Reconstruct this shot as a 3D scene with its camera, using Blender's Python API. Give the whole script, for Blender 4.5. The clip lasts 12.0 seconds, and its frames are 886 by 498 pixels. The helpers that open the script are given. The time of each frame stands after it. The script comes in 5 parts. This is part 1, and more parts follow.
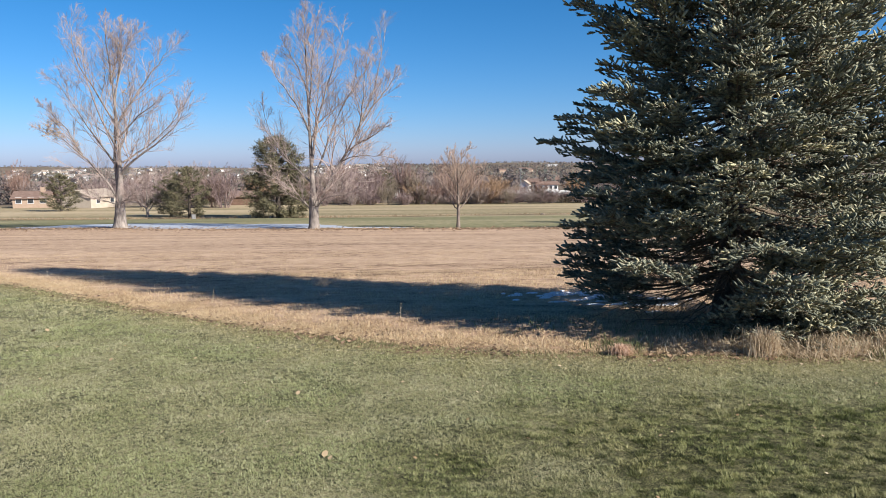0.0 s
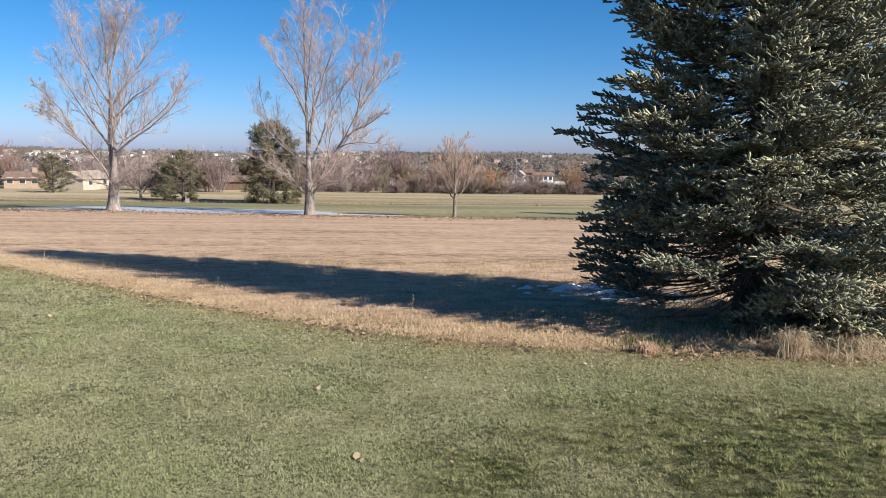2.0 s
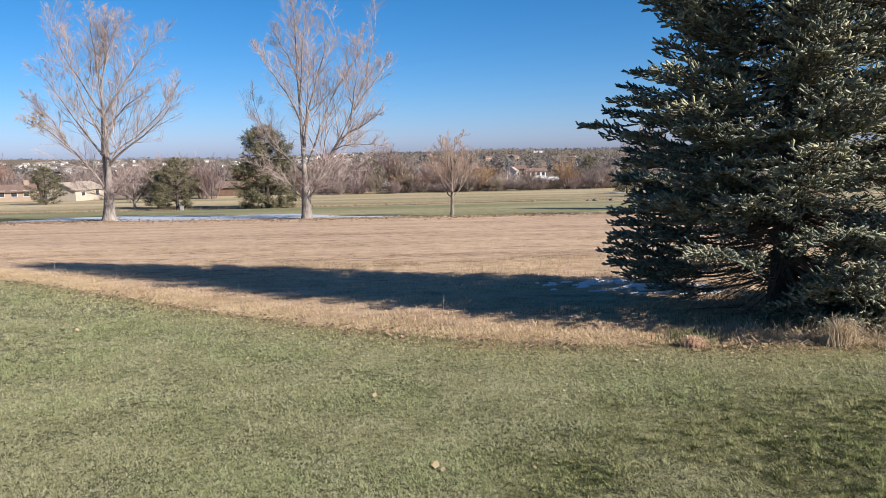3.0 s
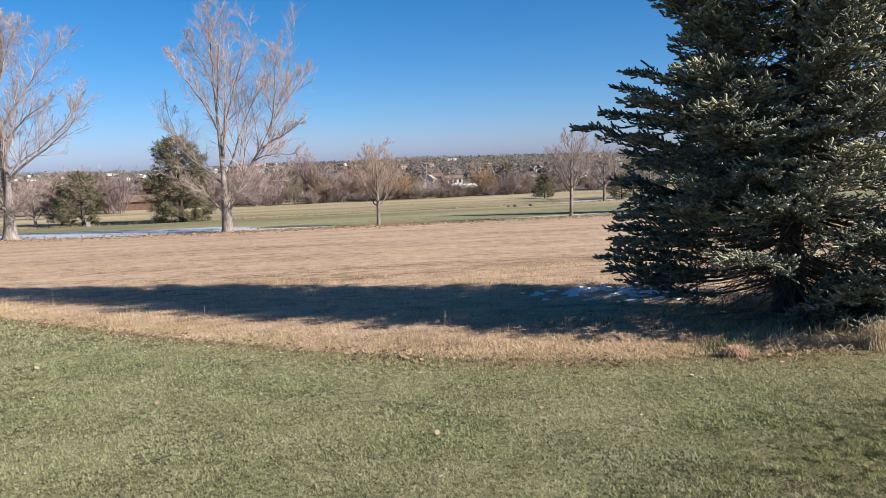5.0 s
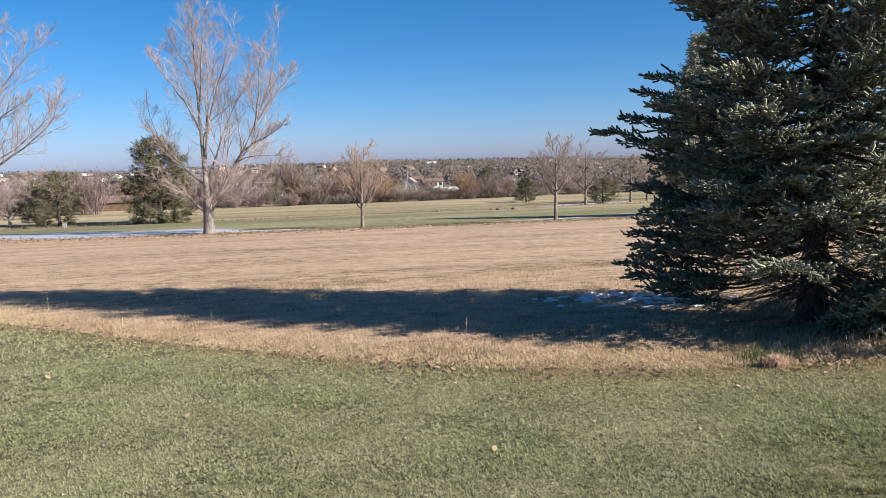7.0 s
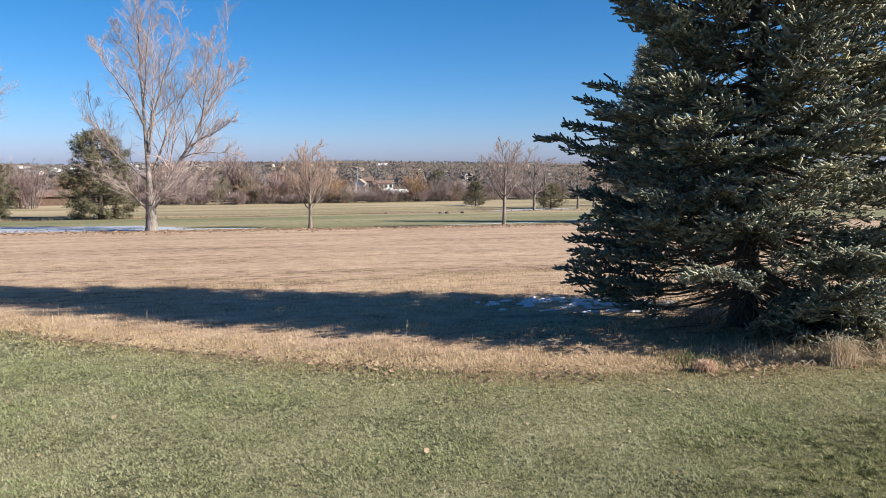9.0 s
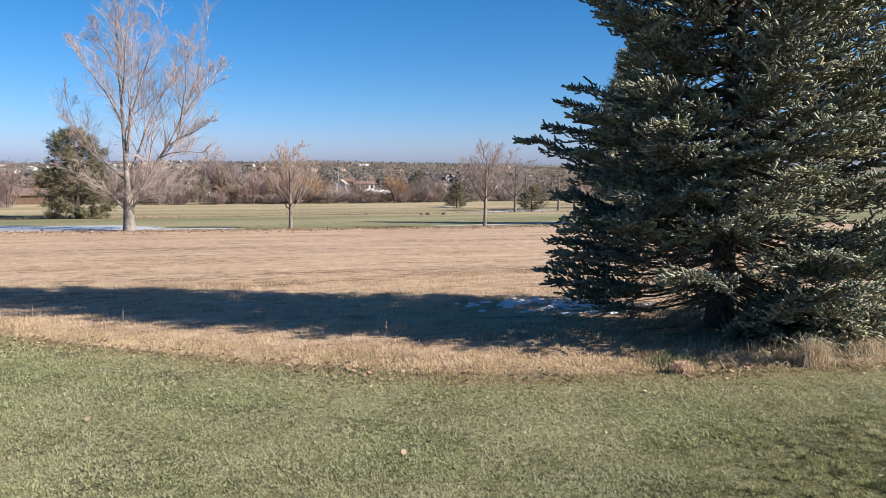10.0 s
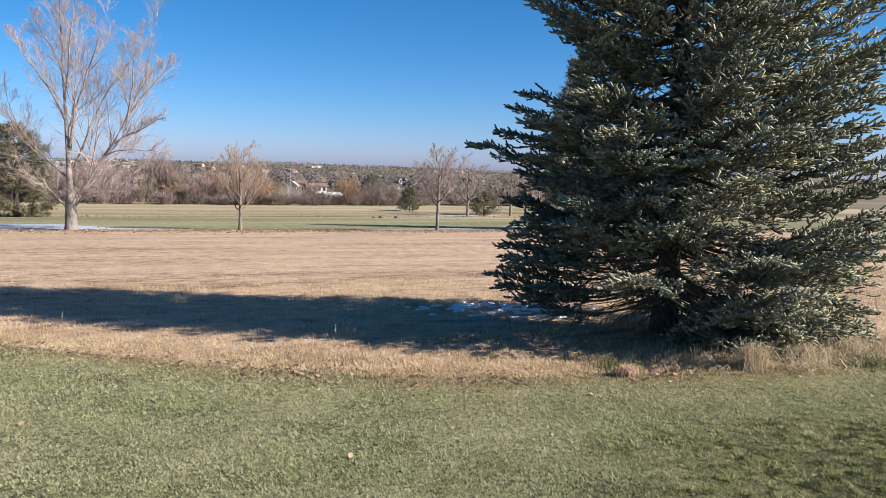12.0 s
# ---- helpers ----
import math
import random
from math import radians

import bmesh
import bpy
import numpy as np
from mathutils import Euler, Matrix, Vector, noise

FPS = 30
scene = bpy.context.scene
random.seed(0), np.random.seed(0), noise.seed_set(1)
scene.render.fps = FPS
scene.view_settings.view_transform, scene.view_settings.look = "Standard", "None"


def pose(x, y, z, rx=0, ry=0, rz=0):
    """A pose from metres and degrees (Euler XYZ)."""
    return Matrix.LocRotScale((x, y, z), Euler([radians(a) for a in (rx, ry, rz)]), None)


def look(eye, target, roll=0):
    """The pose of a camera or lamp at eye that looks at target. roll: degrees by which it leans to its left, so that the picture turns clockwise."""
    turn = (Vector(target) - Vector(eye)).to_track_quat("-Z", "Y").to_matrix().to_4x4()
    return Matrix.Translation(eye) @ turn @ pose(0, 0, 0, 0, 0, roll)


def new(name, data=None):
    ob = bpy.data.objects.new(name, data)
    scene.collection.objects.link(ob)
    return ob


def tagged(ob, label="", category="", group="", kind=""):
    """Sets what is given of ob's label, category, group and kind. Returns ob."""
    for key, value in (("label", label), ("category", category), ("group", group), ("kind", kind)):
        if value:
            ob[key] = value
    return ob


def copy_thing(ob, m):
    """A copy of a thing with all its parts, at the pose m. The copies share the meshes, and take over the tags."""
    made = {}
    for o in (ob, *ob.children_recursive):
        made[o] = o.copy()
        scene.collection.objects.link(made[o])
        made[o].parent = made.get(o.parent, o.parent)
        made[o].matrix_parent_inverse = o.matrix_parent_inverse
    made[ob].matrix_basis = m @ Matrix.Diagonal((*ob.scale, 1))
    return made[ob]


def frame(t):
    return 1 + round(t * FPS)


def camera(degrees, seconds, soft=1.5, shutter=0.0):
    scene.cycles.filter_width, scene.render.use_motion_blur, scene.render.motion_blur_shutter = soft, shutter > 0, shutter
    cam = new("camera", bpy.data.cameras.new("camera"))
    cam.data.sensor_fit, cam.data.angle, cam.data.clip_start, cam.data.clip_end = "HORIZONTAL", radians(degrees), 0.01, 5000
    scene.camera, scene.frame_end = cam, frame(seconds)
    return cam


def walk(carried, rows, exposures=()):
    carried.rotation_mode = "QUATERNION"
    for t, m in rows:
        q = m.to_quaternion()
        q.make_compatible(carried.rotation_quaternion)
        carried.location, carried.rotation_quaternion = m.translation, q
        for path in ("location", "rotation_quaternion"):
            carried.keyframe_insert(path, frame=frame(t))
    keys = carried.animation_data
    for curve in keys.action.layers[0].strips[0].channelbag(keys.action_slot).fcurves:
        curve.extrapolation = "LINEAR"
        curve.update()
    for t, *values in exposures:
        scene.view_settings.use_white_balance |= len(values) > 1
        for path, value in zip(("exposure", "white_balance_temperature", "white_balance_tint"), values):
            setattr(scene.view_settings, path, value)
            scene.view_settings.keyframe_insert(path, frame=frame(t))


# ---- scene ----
cam = camera(62.5, 12.0, soft=0.5)
PATH = [
    (0, (0, 0, 1.573), (-0.0002, 1.987, 1.341), -0.5),
    (0.5, (-0.032, -0.015, 1.563), (-0.0173, 1.9696, 1.318), -0.3),
    (1, (-0.097, 0.04, 1.55), (-0.0789, 2.0242, 1.297), -0.1),
    (1.5, (-0.179, 0.186, 1.55), (-0.1572, 2.1697, 1.294), 0.3),
    (2, (-0.293, 0.25, 1.567), (-0.2731, 2.2333, 1.305), 0.7),
    (2.5, (-0.542, 0.29, 1.577), (-0.5217, 2.2713, 1.312), -0.7),
    (3, (-0.755, 0.39, 1.562), (-0.7194, 2.3726, 1.297), -1.2),
    (3.2, (-0.84, 0.441, 1.555), (-0.7773, 2.4232, 1.295), -1.3),
    (4.8, (-1.7, 1.008, 1.526), (-1.4447, 2.9768, 1.283), -2.2),
    (5, (-1.759, 1.119, 1.556), (-1.4962, 3.0853, 1.307), -2.1),
    (5.5, (-1.951, 1.292, 1.564), (-1.6601, 3.2557, 1.324), -2),
    (6, (-2.201, 1.384, 1.569), (-1.8888, 3.3452, 1.33), -2),
    (6.5, (-2.264, 1.407, 1.574), (-1.9439, 3.3668, 1.333), -1.9),
    (7, (-2.241, 1.408, 1.576), (-1.9206, 3.3668, 1.333), -1.6),
    (7.5, (-2.207, 1.394, 1.582), (-1.8508, 3.346, 1.338), -1.1),
    (9.5, (-2.146, 1.395, 1.567), (-1.6642, 3.3219, 1.332), 0.2),
    (10, (-2.137, 1.387, 1.571), (-1.6299, 3.3078, 1.337), 0.4),
    (10.5, (-2.133, 1.395, 1.569), (-1.595, 3.3068, 1.337), 0.7),
    (11, (-2.124, 1.403, 1.564), (-1.5502, 3.3055, 1.336), 1),
    (11.5, (-2.12, 1.398, 1.562), (-1.5096, 3.2885, 1.337), 1.4),
    (12, (-2.12, 1.383, 1.562), (-1.4877, 3.2671, 1.341), 1.5),
]
walk(cam, [(t, look(eye, target, roll)) for t, eye, target, roll in PATH],
     exposures=[(0.0, 0.98), (3.0, 0.98), (6.5, 1.0), (9.5, 1.09), (12.0, 1.14)])

# ---- light ----
SUN_AZ, SUN_EL = 124.0, 31.5          # clockwise from +y, above the horizon
to_sun = Vector((math.sin(radians(SUN_AZ)) * math.cos(radians(SUN_EL)), math.cos(radians(SUN_AZ)) * math.cos(radians(SUN_EL)), math.sin(radians(SUN_EL))))
world = bpy.data.worlds.new("sky")
scene.world = world
world.use_nodes = True
sky = world.node_tree.nodes.new("ShaderNodeTexSky")
sky.sky_type, sky.sun_disc = "NISHITA", False
sky.sun_elevation, sky.sun_rotation = radians(SUN_EL), radians(SUN_AZ)
sky.altitude, sky.air_density, sky.dust_density, sky.ozone_density = 2000, 1.0, 3.0, 6.0
world.node_tree.nodes["Background"].inputs[1].default_value = 0.052
tint = world.node_tree.nodes.new("ShaderNodeMix")                 # the clear, deep blue of dry high air
tint.data_type, tint.blend_type = "RGBA", "MULTIPLY"
tint.inputs[0].default_value, tint.inputs[7].default_value = 1.0, (1.02, 1.06, 1.19, 1)
deep = world.node_tree.nodes.new("ShaderNodeHueSaturation")
deep.inputs["Saturation"].default_value = 1.17
world.node_tree.links.new(sky.outputs[0], tint.inputs[6])
world.node_tree.links.new(tint.outputs[2], deep.inputs["Color"])
# winter haze: a pale lavender horizon under a clear azure
split = world.node_tree.nodes.new("ShaderNodeSeparateColor")
join = world.node_tree.nodes.new("ShaderNodeCombineColor")
world.node_tree.links.new(deep.outputs[0], split.inputs[0])
for i, weights in enumerate(((1.40, -0.11, 0.0), (-0.15, 1.21, 0.0), (0.33, 0.0, 1.03))):
    total = None
    for j, weight in enumerate(weights):
        term = world.node_tree.nodes.new("ShaderNodeMath")
        term.operation = "MULTIPLY_ADD"
        world.node_tree.links.new(split.outputs[j], term.inputs[0])
        term.inputs[1].default_value, term.inputs[2].default_value = weight, 0.0
        if total is not None:
            world.node_tree.links.new(total.outputs[0], term.inputs[2])
        total = term
    world.node_tree.links.new(total.outputs[0], join.inputs[i])
world.node_tree.links.new(join.outputs[0], world.node_tree.nodes["Background"].inputs[0])
sun_data = bpy.data.lights.new("sun", "SUN")
sun_data.energy, sun_data.angle, sun_data.color = 5.0, radians(0.53), (1.0, 0.94, 0.86)
sun = new("sun", sun_data)
sun.matrix_world = look(to_sun * 60, (0, 0, 0))


# ---- materials ----
class Val:
    """A value in a node tree, with arithmetic."""

    def __init__(self, tree, socket):
        self.tree, self.socket = tree, socket

    def op(self, kind, *others):
        node = self.tree.nodes.new("ShaderNodeMath")
        node.operation = kind
        for slot, v in zip(node.inputs, (self, *others)):
            if isinstance(v, Val):
                self.tree.links.new(v.socket, slot)
            else:
                slot.default_value = v
        return Val(self.tree, node.outputs[0])

    def __add__(self, o): return self.op("ADD", o)
    def __sub__(self, o): return self.op("SUBTRACT", o)
    def __mul__(self, o): return self.op("MULTIPLY", o)
    def sqrt(self): return self.op("SQRT")
    def absolute(self): return self.op("ABSOLUTE")

    def ramp(self, low, high, a=0.0, b=1.0):
        node = self.tree.nodes.new("ShaderNodeMapRange")
        node.interpolation_type = "SMOOTHSTEP"
        self.tree.links.new(self.socket, node.inputs[0])
        for i, v in enumerate((low, high, a, b)):
            node.inputs[i + 1].default_value = v
        return Val(self.tree, node.outputs[0])


class Mat:
    """A node material under construction."""

    def __init__(self, name, rough=0.8, specular=0.3):
        self.m = bpy.data.materials.new(name)
        self.m.use_nodes = True
        self.tree = self.m.node_tree
        self.bsdf = self.tree.nodes["Principled BSDF"]
        self.bsdf.inputs["Roughness"].default_value = rough
        self.bsdf.inputs["Specular IOR Level"].default_value = specular
        self.geo = self.tree.nodes.new("ShaderNodeNewGeometry")
        xyz = self.tree.nodes.new("ShaderNodeSeparateXYZ")
        self.tree.links.new(self.geo.outputs["Position"], xyz.inputs[0])
        self.x, self.y, self.z = (Val(self.tree, o) for o in xyz.outputs)

    def island(self):
        return Val(self.tree, self.geo.outputs["Random Per Island"])

    def thing(self):
        return Val(self.tree, self.tree.nodes.new("ShaderNodeObjectInfo").outputs["Random"])

    def noise(self, scale, detail=3.0, stretch=(1, 1, 1), turn=0.0, local=False):
        n = self.tree.nodes.new("ShaderNodeTexNoise")
        n.inputs["Scale"].default_value, n.inputs["Detail"].default_value = scale, detail
        mapping = self.tree.nodes.new("ShaderNodeMapping")
        mapping.inputs["Scale"].default_value, mapping.inputs["Rotation"].default_value = stretch, (0, 0, radians(turn))
        src = self.tree.nodes.new("ShaderNodeTexCoord").outputs["Object"] if local else self.geo.outputs["Position"]
        self.tree.links.new(src, mapping.inputs[0])
        self.tree.links.new(mapping.outputs[0], n.inputs["Vector"])
        return Val(self.tree, n.outputs[0])

    def colour(self, value, *stops):
        """A colour ramp over a value: (place, (r, g, b)) each."""
        node = self.tree.nodes.new("ShaderNodeValToRGB")
        els = node.color_ramp.elements
        while len(els) < len(stops):
            els.new(0.5)
        for e, (p, c) in zip(els, stops):
            e.position, e.color = p, (*c, 1)
        self.tree.links.new(value.socket, node.inputs[0])
        return node.outputs[0]

    def mix(self, fac, a, b, mode="MIX"):
        node = self.tree.nodes.new("ShaderNodeMix")
        node.data_type, node.blend_type = "RGBA", mode
        for slot, v in ((node.inputs[0], fac), (node.inputs[6], a), (node.inputs[7], b)):
            if isinstance(v, Val):
                self.tree.links.new(v.socket, slot)
            elif isinstance(v, bpy.types.NodeSocket):
                self.tree.links.new(v, slot)
            elif isinstance(v, tuple):
                slot.default_value = (*v, 1)
            else:
                slot.default_value = v
        return node.outputs[2]

    def base(self, socket):
        self.tree.links.new(socket, self.bsdf.inputs["Base Color"])
        self.base_socket = socket
        return self

    def bump(self, value, distance, strength=1.0):
        node = self.tree.nodes.new("ShaderNodeBump")
        node.inputs["Distance"].default_value, node.inputs["Strength"].default_value = distance, strength
        self.tree.links.new(value.socket, node.inputs["Height"])
        self.tree.links.new(node.outputs[0], self.bsdf.inputs["Normal"])
        return self

    def leafy(self, share):
        """Lets part of the light through, as thin leaves do."""
        t = self.tree.nodes.new("ShaderNodeBsdfTranslucent")
        self.tree.links.new(self.base_socket, t.inputs[0])
        mixer = self.tree.nodes.new("ShaderNodeMixShader")
        mixer.inputs[0].default_value = share
        self.tree.links.new(self.bsdf.outputs[0], mixer.inputs[1])
        self.tree.links.new(t.outputs[0], mixer.inputs[2])
        self.tree.links.new(mixer.outputs[0], self.tree.nodes["Material Output"].inputs[0])
        return self


def simple(name, dark, light, scale, rough=0.8, fine=0.0, bump=0.0, specular=0.3, local=False):
    k = Mat(name, rough, specular)
    v = k.noise(scale, 4, local=local)
    if fine:
        v = v * 0.6 + k.noise(fine, 2, local=local) * 0.4
    k.base(k.colour(v, (0.3, dark), (0.7, light)))
    if bump:
        k.bump(k.noise(fine or scale, 3, local=local), bump)
    return k.m


# lawn edge: a bent line in the plan; tree line: the far side of the dry field
def lawn_edge(x):
    return 7.0 - 0.455 * x + 0.435 * ((x + 0.5) ** 2 + 2.25) ** 0.5


def tree_line(x):
    return 71.5 - 0.14 * x


def ground_material():
    k = Mat("ground_cover", 0.95, 0.15)
    x, y = k.x, k.y
    xe = x + 0.5
    edge = (x * -0.455) + ((xe * xe + 2.25).sqrt() * 0.435) + 7.0
    wob = k.noise(0.9, 3) - 0.5
    line = (x * -0.14) + 71.5
    # turf, mown short, with thin tan thatch between
    v = k.noise(1.1, 4) * 0.24 + k.noise(22, 3) * 0.26 + k.noise(95, 4) * 0.5
    lawn = k.colour(v, (0.43, (0.035, 0.037, 0.018)), (0.5, (0.14, 0.136, 0.068)), (0.57, (0.30, 0.272, 0.158)))
    # patch of longer turf; the shade deep in its pile is put into the colour
    turf_shade = (((x - 2.3) * (x - 2.3) + (y - 4.2) * (y - 4.2) * 1.6).sqrt() + (k.noise(1.3, 4) - 0.5) * 4.2).ramp(0.9, 3.2, 1.0, 0.0)
    lawn = k.mix(turf_shade * 0.95, lawn, (0.42, 0.43, 0.36), 'MULTIPLY')
    # dry field, with mown streaks
    s = k.noise(0.8, 5, (0.3, 1.0, 1.0), 7) * 0.18 + k.noise(0.3, 3, (0.25, 1.0, 1.0), 2) * 0.18 + k.noise(3.4, 4, (0.7, 1, 1), 7) * 0.36 + k.noise(20, 4) * 0.28
    dry = k.colour(s, (0.40, (0.133, 0.083, 0.055)), (0.47, (0.343, 0.234, 0.154)), (0.57, (0.499, 0.36, 0.247)))
    # fairway
    f = k.noise(0.05, 3, (0.4, 1.6, 1)) * 0.6 + k.noise(1.2, 3) * 0.4
    fair = k.colour(f, (0.36, (0.117, 0.121, 0.058)), (0.5, (0.187, 0.176, 0.092)), (0.64, (0.296, 0.25, 0.148)))
    # rough beyond the ditch
    r = k.noise(0.06, 3, (0.25, 1.5, 1)) * 0.7 + k.noise(1.0, 3) * 0.3
    rough = k.colour(r, (0.36, (0.156, 0.136, 0.074)), (0.5, (0.273, 0.222, 0.129)), (0.64, (0.39, 0.312, 0.199)))
    # far valley
    far = k.colour(k.noise(0.012, 4), (0.3, (0.101, 0.078, 0.058)), (0.55, (0.164, 0.129, 0.09)), (0.75, (0.211, 0.172, 0.117)))
    litter = k.colour(k.noise(7, 3), (0.35, (0.117, 0.074, 0.043)), (0.6, (0.234, 0.16, 0.094)))
    c = k.mix((y - edge + wob * 0.9).ramp(-0.25, 0.3), lawn, dry)
    c = k.mix((y - edge + wob * 0.5).absolute().ramp(0.10, 0.45, 0.85, 0.0), c, litter)
    bare = (y - edge).ramp(-0.1, 0.15) * (y - edge).ramp(0.5, 1.3, 1.0, 0.0) * k.noise(5.5, 4).ramp(0.5, 0.6)      # noise patches of darker litter colour in the fringe
    c = k.mix(bare * 0.85, c, litter)
    to_line = y - line + wob * 1.5
    c = k.mix(to_line.ramp(-5.8, -2.6) * 0.7, c, litter)
    c = k.mix(to_line.ramp(0.2, 1.6), c, fair)
    wob2 = k.noise(0.11, 2) - 0.5
    c = k.mix((y + wob2 * 8.0).ramp(109, 118), c, rough)
    c = k.mix((y + wob2 * 13.0).ramp(178, 196), c, far)
    verge = (y - 122.2 - (x * 0.039).op("SINE") * 1.9 + wob2 * 1.2).absolute()
    c = k.mix((verge - 3.0).absolute().ramp(0.5, 1.7, 0.8, 0.0), c, (0.36, 0.275, 0.175))      # pale dry verges of the ditch
    bank = (y - 121.2 - (x * 0.039).op("SINE") * 1.9 + wob2 * 2.0).absolute()
    c = k.mix(bank.ramp(0.5, 1.6, 0.85, 0.0) * (k.noise(0.09, 2)).ramp(0.35, 0.55), c, (0.078, 0.055, 0.035))
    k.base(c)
    k.bump(k.noise(75, 4) * 0.5 + k.noise(9, 3), 0.03, 0.9)
    return k.m


def blade_material(name, stops, share=0.3, scale=1.1, rough=0.6):
    k = Mat(name, rough, 0.25)
    v = k.noise(scale, 3) * 0.5 + k.island() * 0.5
    k.base(k.colour(v, *stops))
    return k.leafy(share).m


def lawn_material():
    """Mown blades, varied from tuft to tuft, with a patch of longer turf darkened for its own shade."""
    k = Mat("lawn_blades", 0.6, 0.25)
    v = k.noise(2.6, 4) * 0.42 + k.noise(30, 3) * 0.40 + k.island() * 0.18
    c = k.colour(v, (0.30, (0.12, 0.125, 0.059)), (0.44, (0.304, 0.302, 0.155)), (0.58, (0.385, 0.37, 0.22)), (0.72, (0.45, 0.42, 0.28)))
    c = k.mix(k.noise(0.9, 3).ramp(0.42, 0.62), c, (0.92, 0.99, 0.88), "MULTIPLY")       # greener, cooler patches
    # the same patch on the blades, toned down in colour for self-shade
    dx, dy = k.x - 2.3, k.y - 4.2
    turf_shade = ((dx * dx + dy * dy * 1.6).sqrt() + (k.noise(1.3, 4) - 0.5) * 4.2).ramp(0.9, 3.2, 1.0, 0.0)
    c = k.mix(turf_shade * 0.95, c, (0.91, 0.90, 0.74), "MULTIPLY")
    c = k.mix(turf_shade * k.noise(13, 3, (0.6, 1.1, 1)).ramp(0.47, 0.57), c, (0.26, 0.30, 0.22), "MULTIPLY")  # shade between its humps, painted as dark tufts
    xe = k.x + 0.5
    edge = (k.x * -0.455) + ((xe * xe + 2.25).sqrt() * 0.435) + 7.0
    parched = (edge - k.y + (k.noise(1.7, 3) - 0.5) * 1.6).ramp(0.0, 1.5, 0.55, 0.0)      # dry towards the field
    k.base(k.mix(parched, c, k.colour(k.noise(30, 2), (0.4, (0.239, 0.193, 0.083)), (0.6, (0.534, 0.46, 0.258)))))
    return k.leafy(0.38).m


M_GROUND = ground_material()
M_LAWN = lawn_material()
M_STRAW = blade_material("dry_straw", [(0.22, (0.304, 0.205, 0.115)), (0.5, (0.525, 0.398, 0.243)), (0.75, (0.60, 0.478, 0.308))], 0.3)
M_WEED = blade_material("dry_weeds", [(0.25, (0.36, 0.275, 0.18)), (0.5, (0.54, 0.43, 0.295)), (0.75, (0.72, 0.62, 0.46))], 0.42, 2.5)
M_GREENWEED = blade_material("green_weeds", [(0.3, (0.092, 0.11, 0.046)), (0.7, (0.276, 0.267, 0.129))], 0.3, 2.5)
M_DITCH = blade_material("ditch_grass", [(0.25, (0.147, 0.101, 0.055)), (0.75, (0.331, 0.239, 0.147))], 0.2, 0.6)
M_RUST = blade_material("rusty_weeds", [(0.25, (0.36, 0.22, 0.14)), (0.75, (0.70, 0.50, 0.36))], 0.25, 9)


def needle_material(name, stops):
    k = Mat(name, 0.7, 0.15)
    v = k.noise(1.6, 2) * 0.4 + k.noise(8.0, 2) * 0.4 + k.island() * 0.2
    k.base(k.colour(v, *stops))
    return k.leafy(0.04).m


M_NEEDLE = needle_material("spruce_needles", [(0.30, (0.042, 0.05, 0.039)), (0.46, (0.18, 0.19, 0.142)), (0.60, (0.35, 0.34, 0.23)), (0.72, (0.50, 0.43, 0.24))])
M_PINE = needle_material("pine_needles", [(0.3, (0.043, 0.044, 0.027)), (0.5, (0.129, 0.119, 0.07)), (0.72, (0.242, 0.207, 0.121))])
M_BARK_SPRUCE = simple("spruce_bark", (0.035, 0.028, 0.023), (0.101, 0.082, 0.066), 9, 0.9, 40, 0.02, local=True)
M_TWIG_SPRUCE = simple("spruce_twigs", (0.07, 0.051, 0.035), (0.172, 0.133, 0.094), 14, 0.85, 60)


def bark(name, dark, light):
    k = Mat(name, 0.9, 0.2)
    v = k.noise(1.1, 4) * 0.35 + k.noise(7, 4, (1, 1, 0.22)) * 0.65
    k.base(k.colour(v, (0.3, dark), (0.66, light)))
    k.bump(k.noise(9, 4, (1, 1, 0.2)), 0.06)
    return k.m


M_BARK_GREY = bark("grey_bark", (0.09, 0.076, 0.067), (0.31, 0.27, 0.236))
M_BARK_DARK = bark("dark_bark", (0.08, 0.064, 0.053), (0.25, 0.205, 0.168))
M_TWIG_PALE = simple("pale_twigs", (0.215, 0.164, 0.145), (0.43, 0.35, 0.31), 0.5, 0.8, 3)
M_TWIG_ORANGE = simple("orange_twigs", (0.25, 0.178, 0.135), (0.45, 0.345, 0.27), 0.5, 0.8, 3)
M_TWIG_WILLOW = simple("willow_twigs", (0.218, 0.136, 0.078), (0.351, 0.234, 0.14), 0.3, 0.85, 2)
M_TWIG_GREY = simple("grey_twigs", (0.185, 0.145, 0.128), (0.36, 0.297, 0.262), 0.5, 0.8, 3)
M_TWIG_MAUVE = simple("mauve_twigs", (0.175, 0.125, 0.118), (0.325, 0.245, 0.225), 0.3, 0.85, 2)
M_TWIG_RUST = simple("rusty_twigs", (0.165, 0.10, 0.078), (0.30, 0.20, 0.155), 0.3, 0.85, 2)
M_TWIG_OLIVE = simple("olive_twigs", (0.133, 0.108, 0.078), (0.257, 0.211, 0.156), 0.3, 0.85, 2)
M_DEADLEAF = blade_material("dead_leaves", [(0.3, (0.296, 0.195, 0.101)), (0.55, (0.452, 0.335, 0.203)), (0.75, (0.593, 0.491, 0.335))], 0.2, 5)
M_LITTER = blade_material("leaf_litter", [(0.3, (0.15, 0.096, 0.06)), (0.55, (0.30, 0.20, 0.122)), (0.75, (0.46, 0.335, 0.215))], 0.15, 3)
M_CRUMB = blade_material("leaf_crumbs", [(0.3, (0.085, 0.053, 0.033)), (0.55, (0.19, 0.125, 0.077)), (0.75, (0.36, 0.25, 0.16))], 0.1, 3)
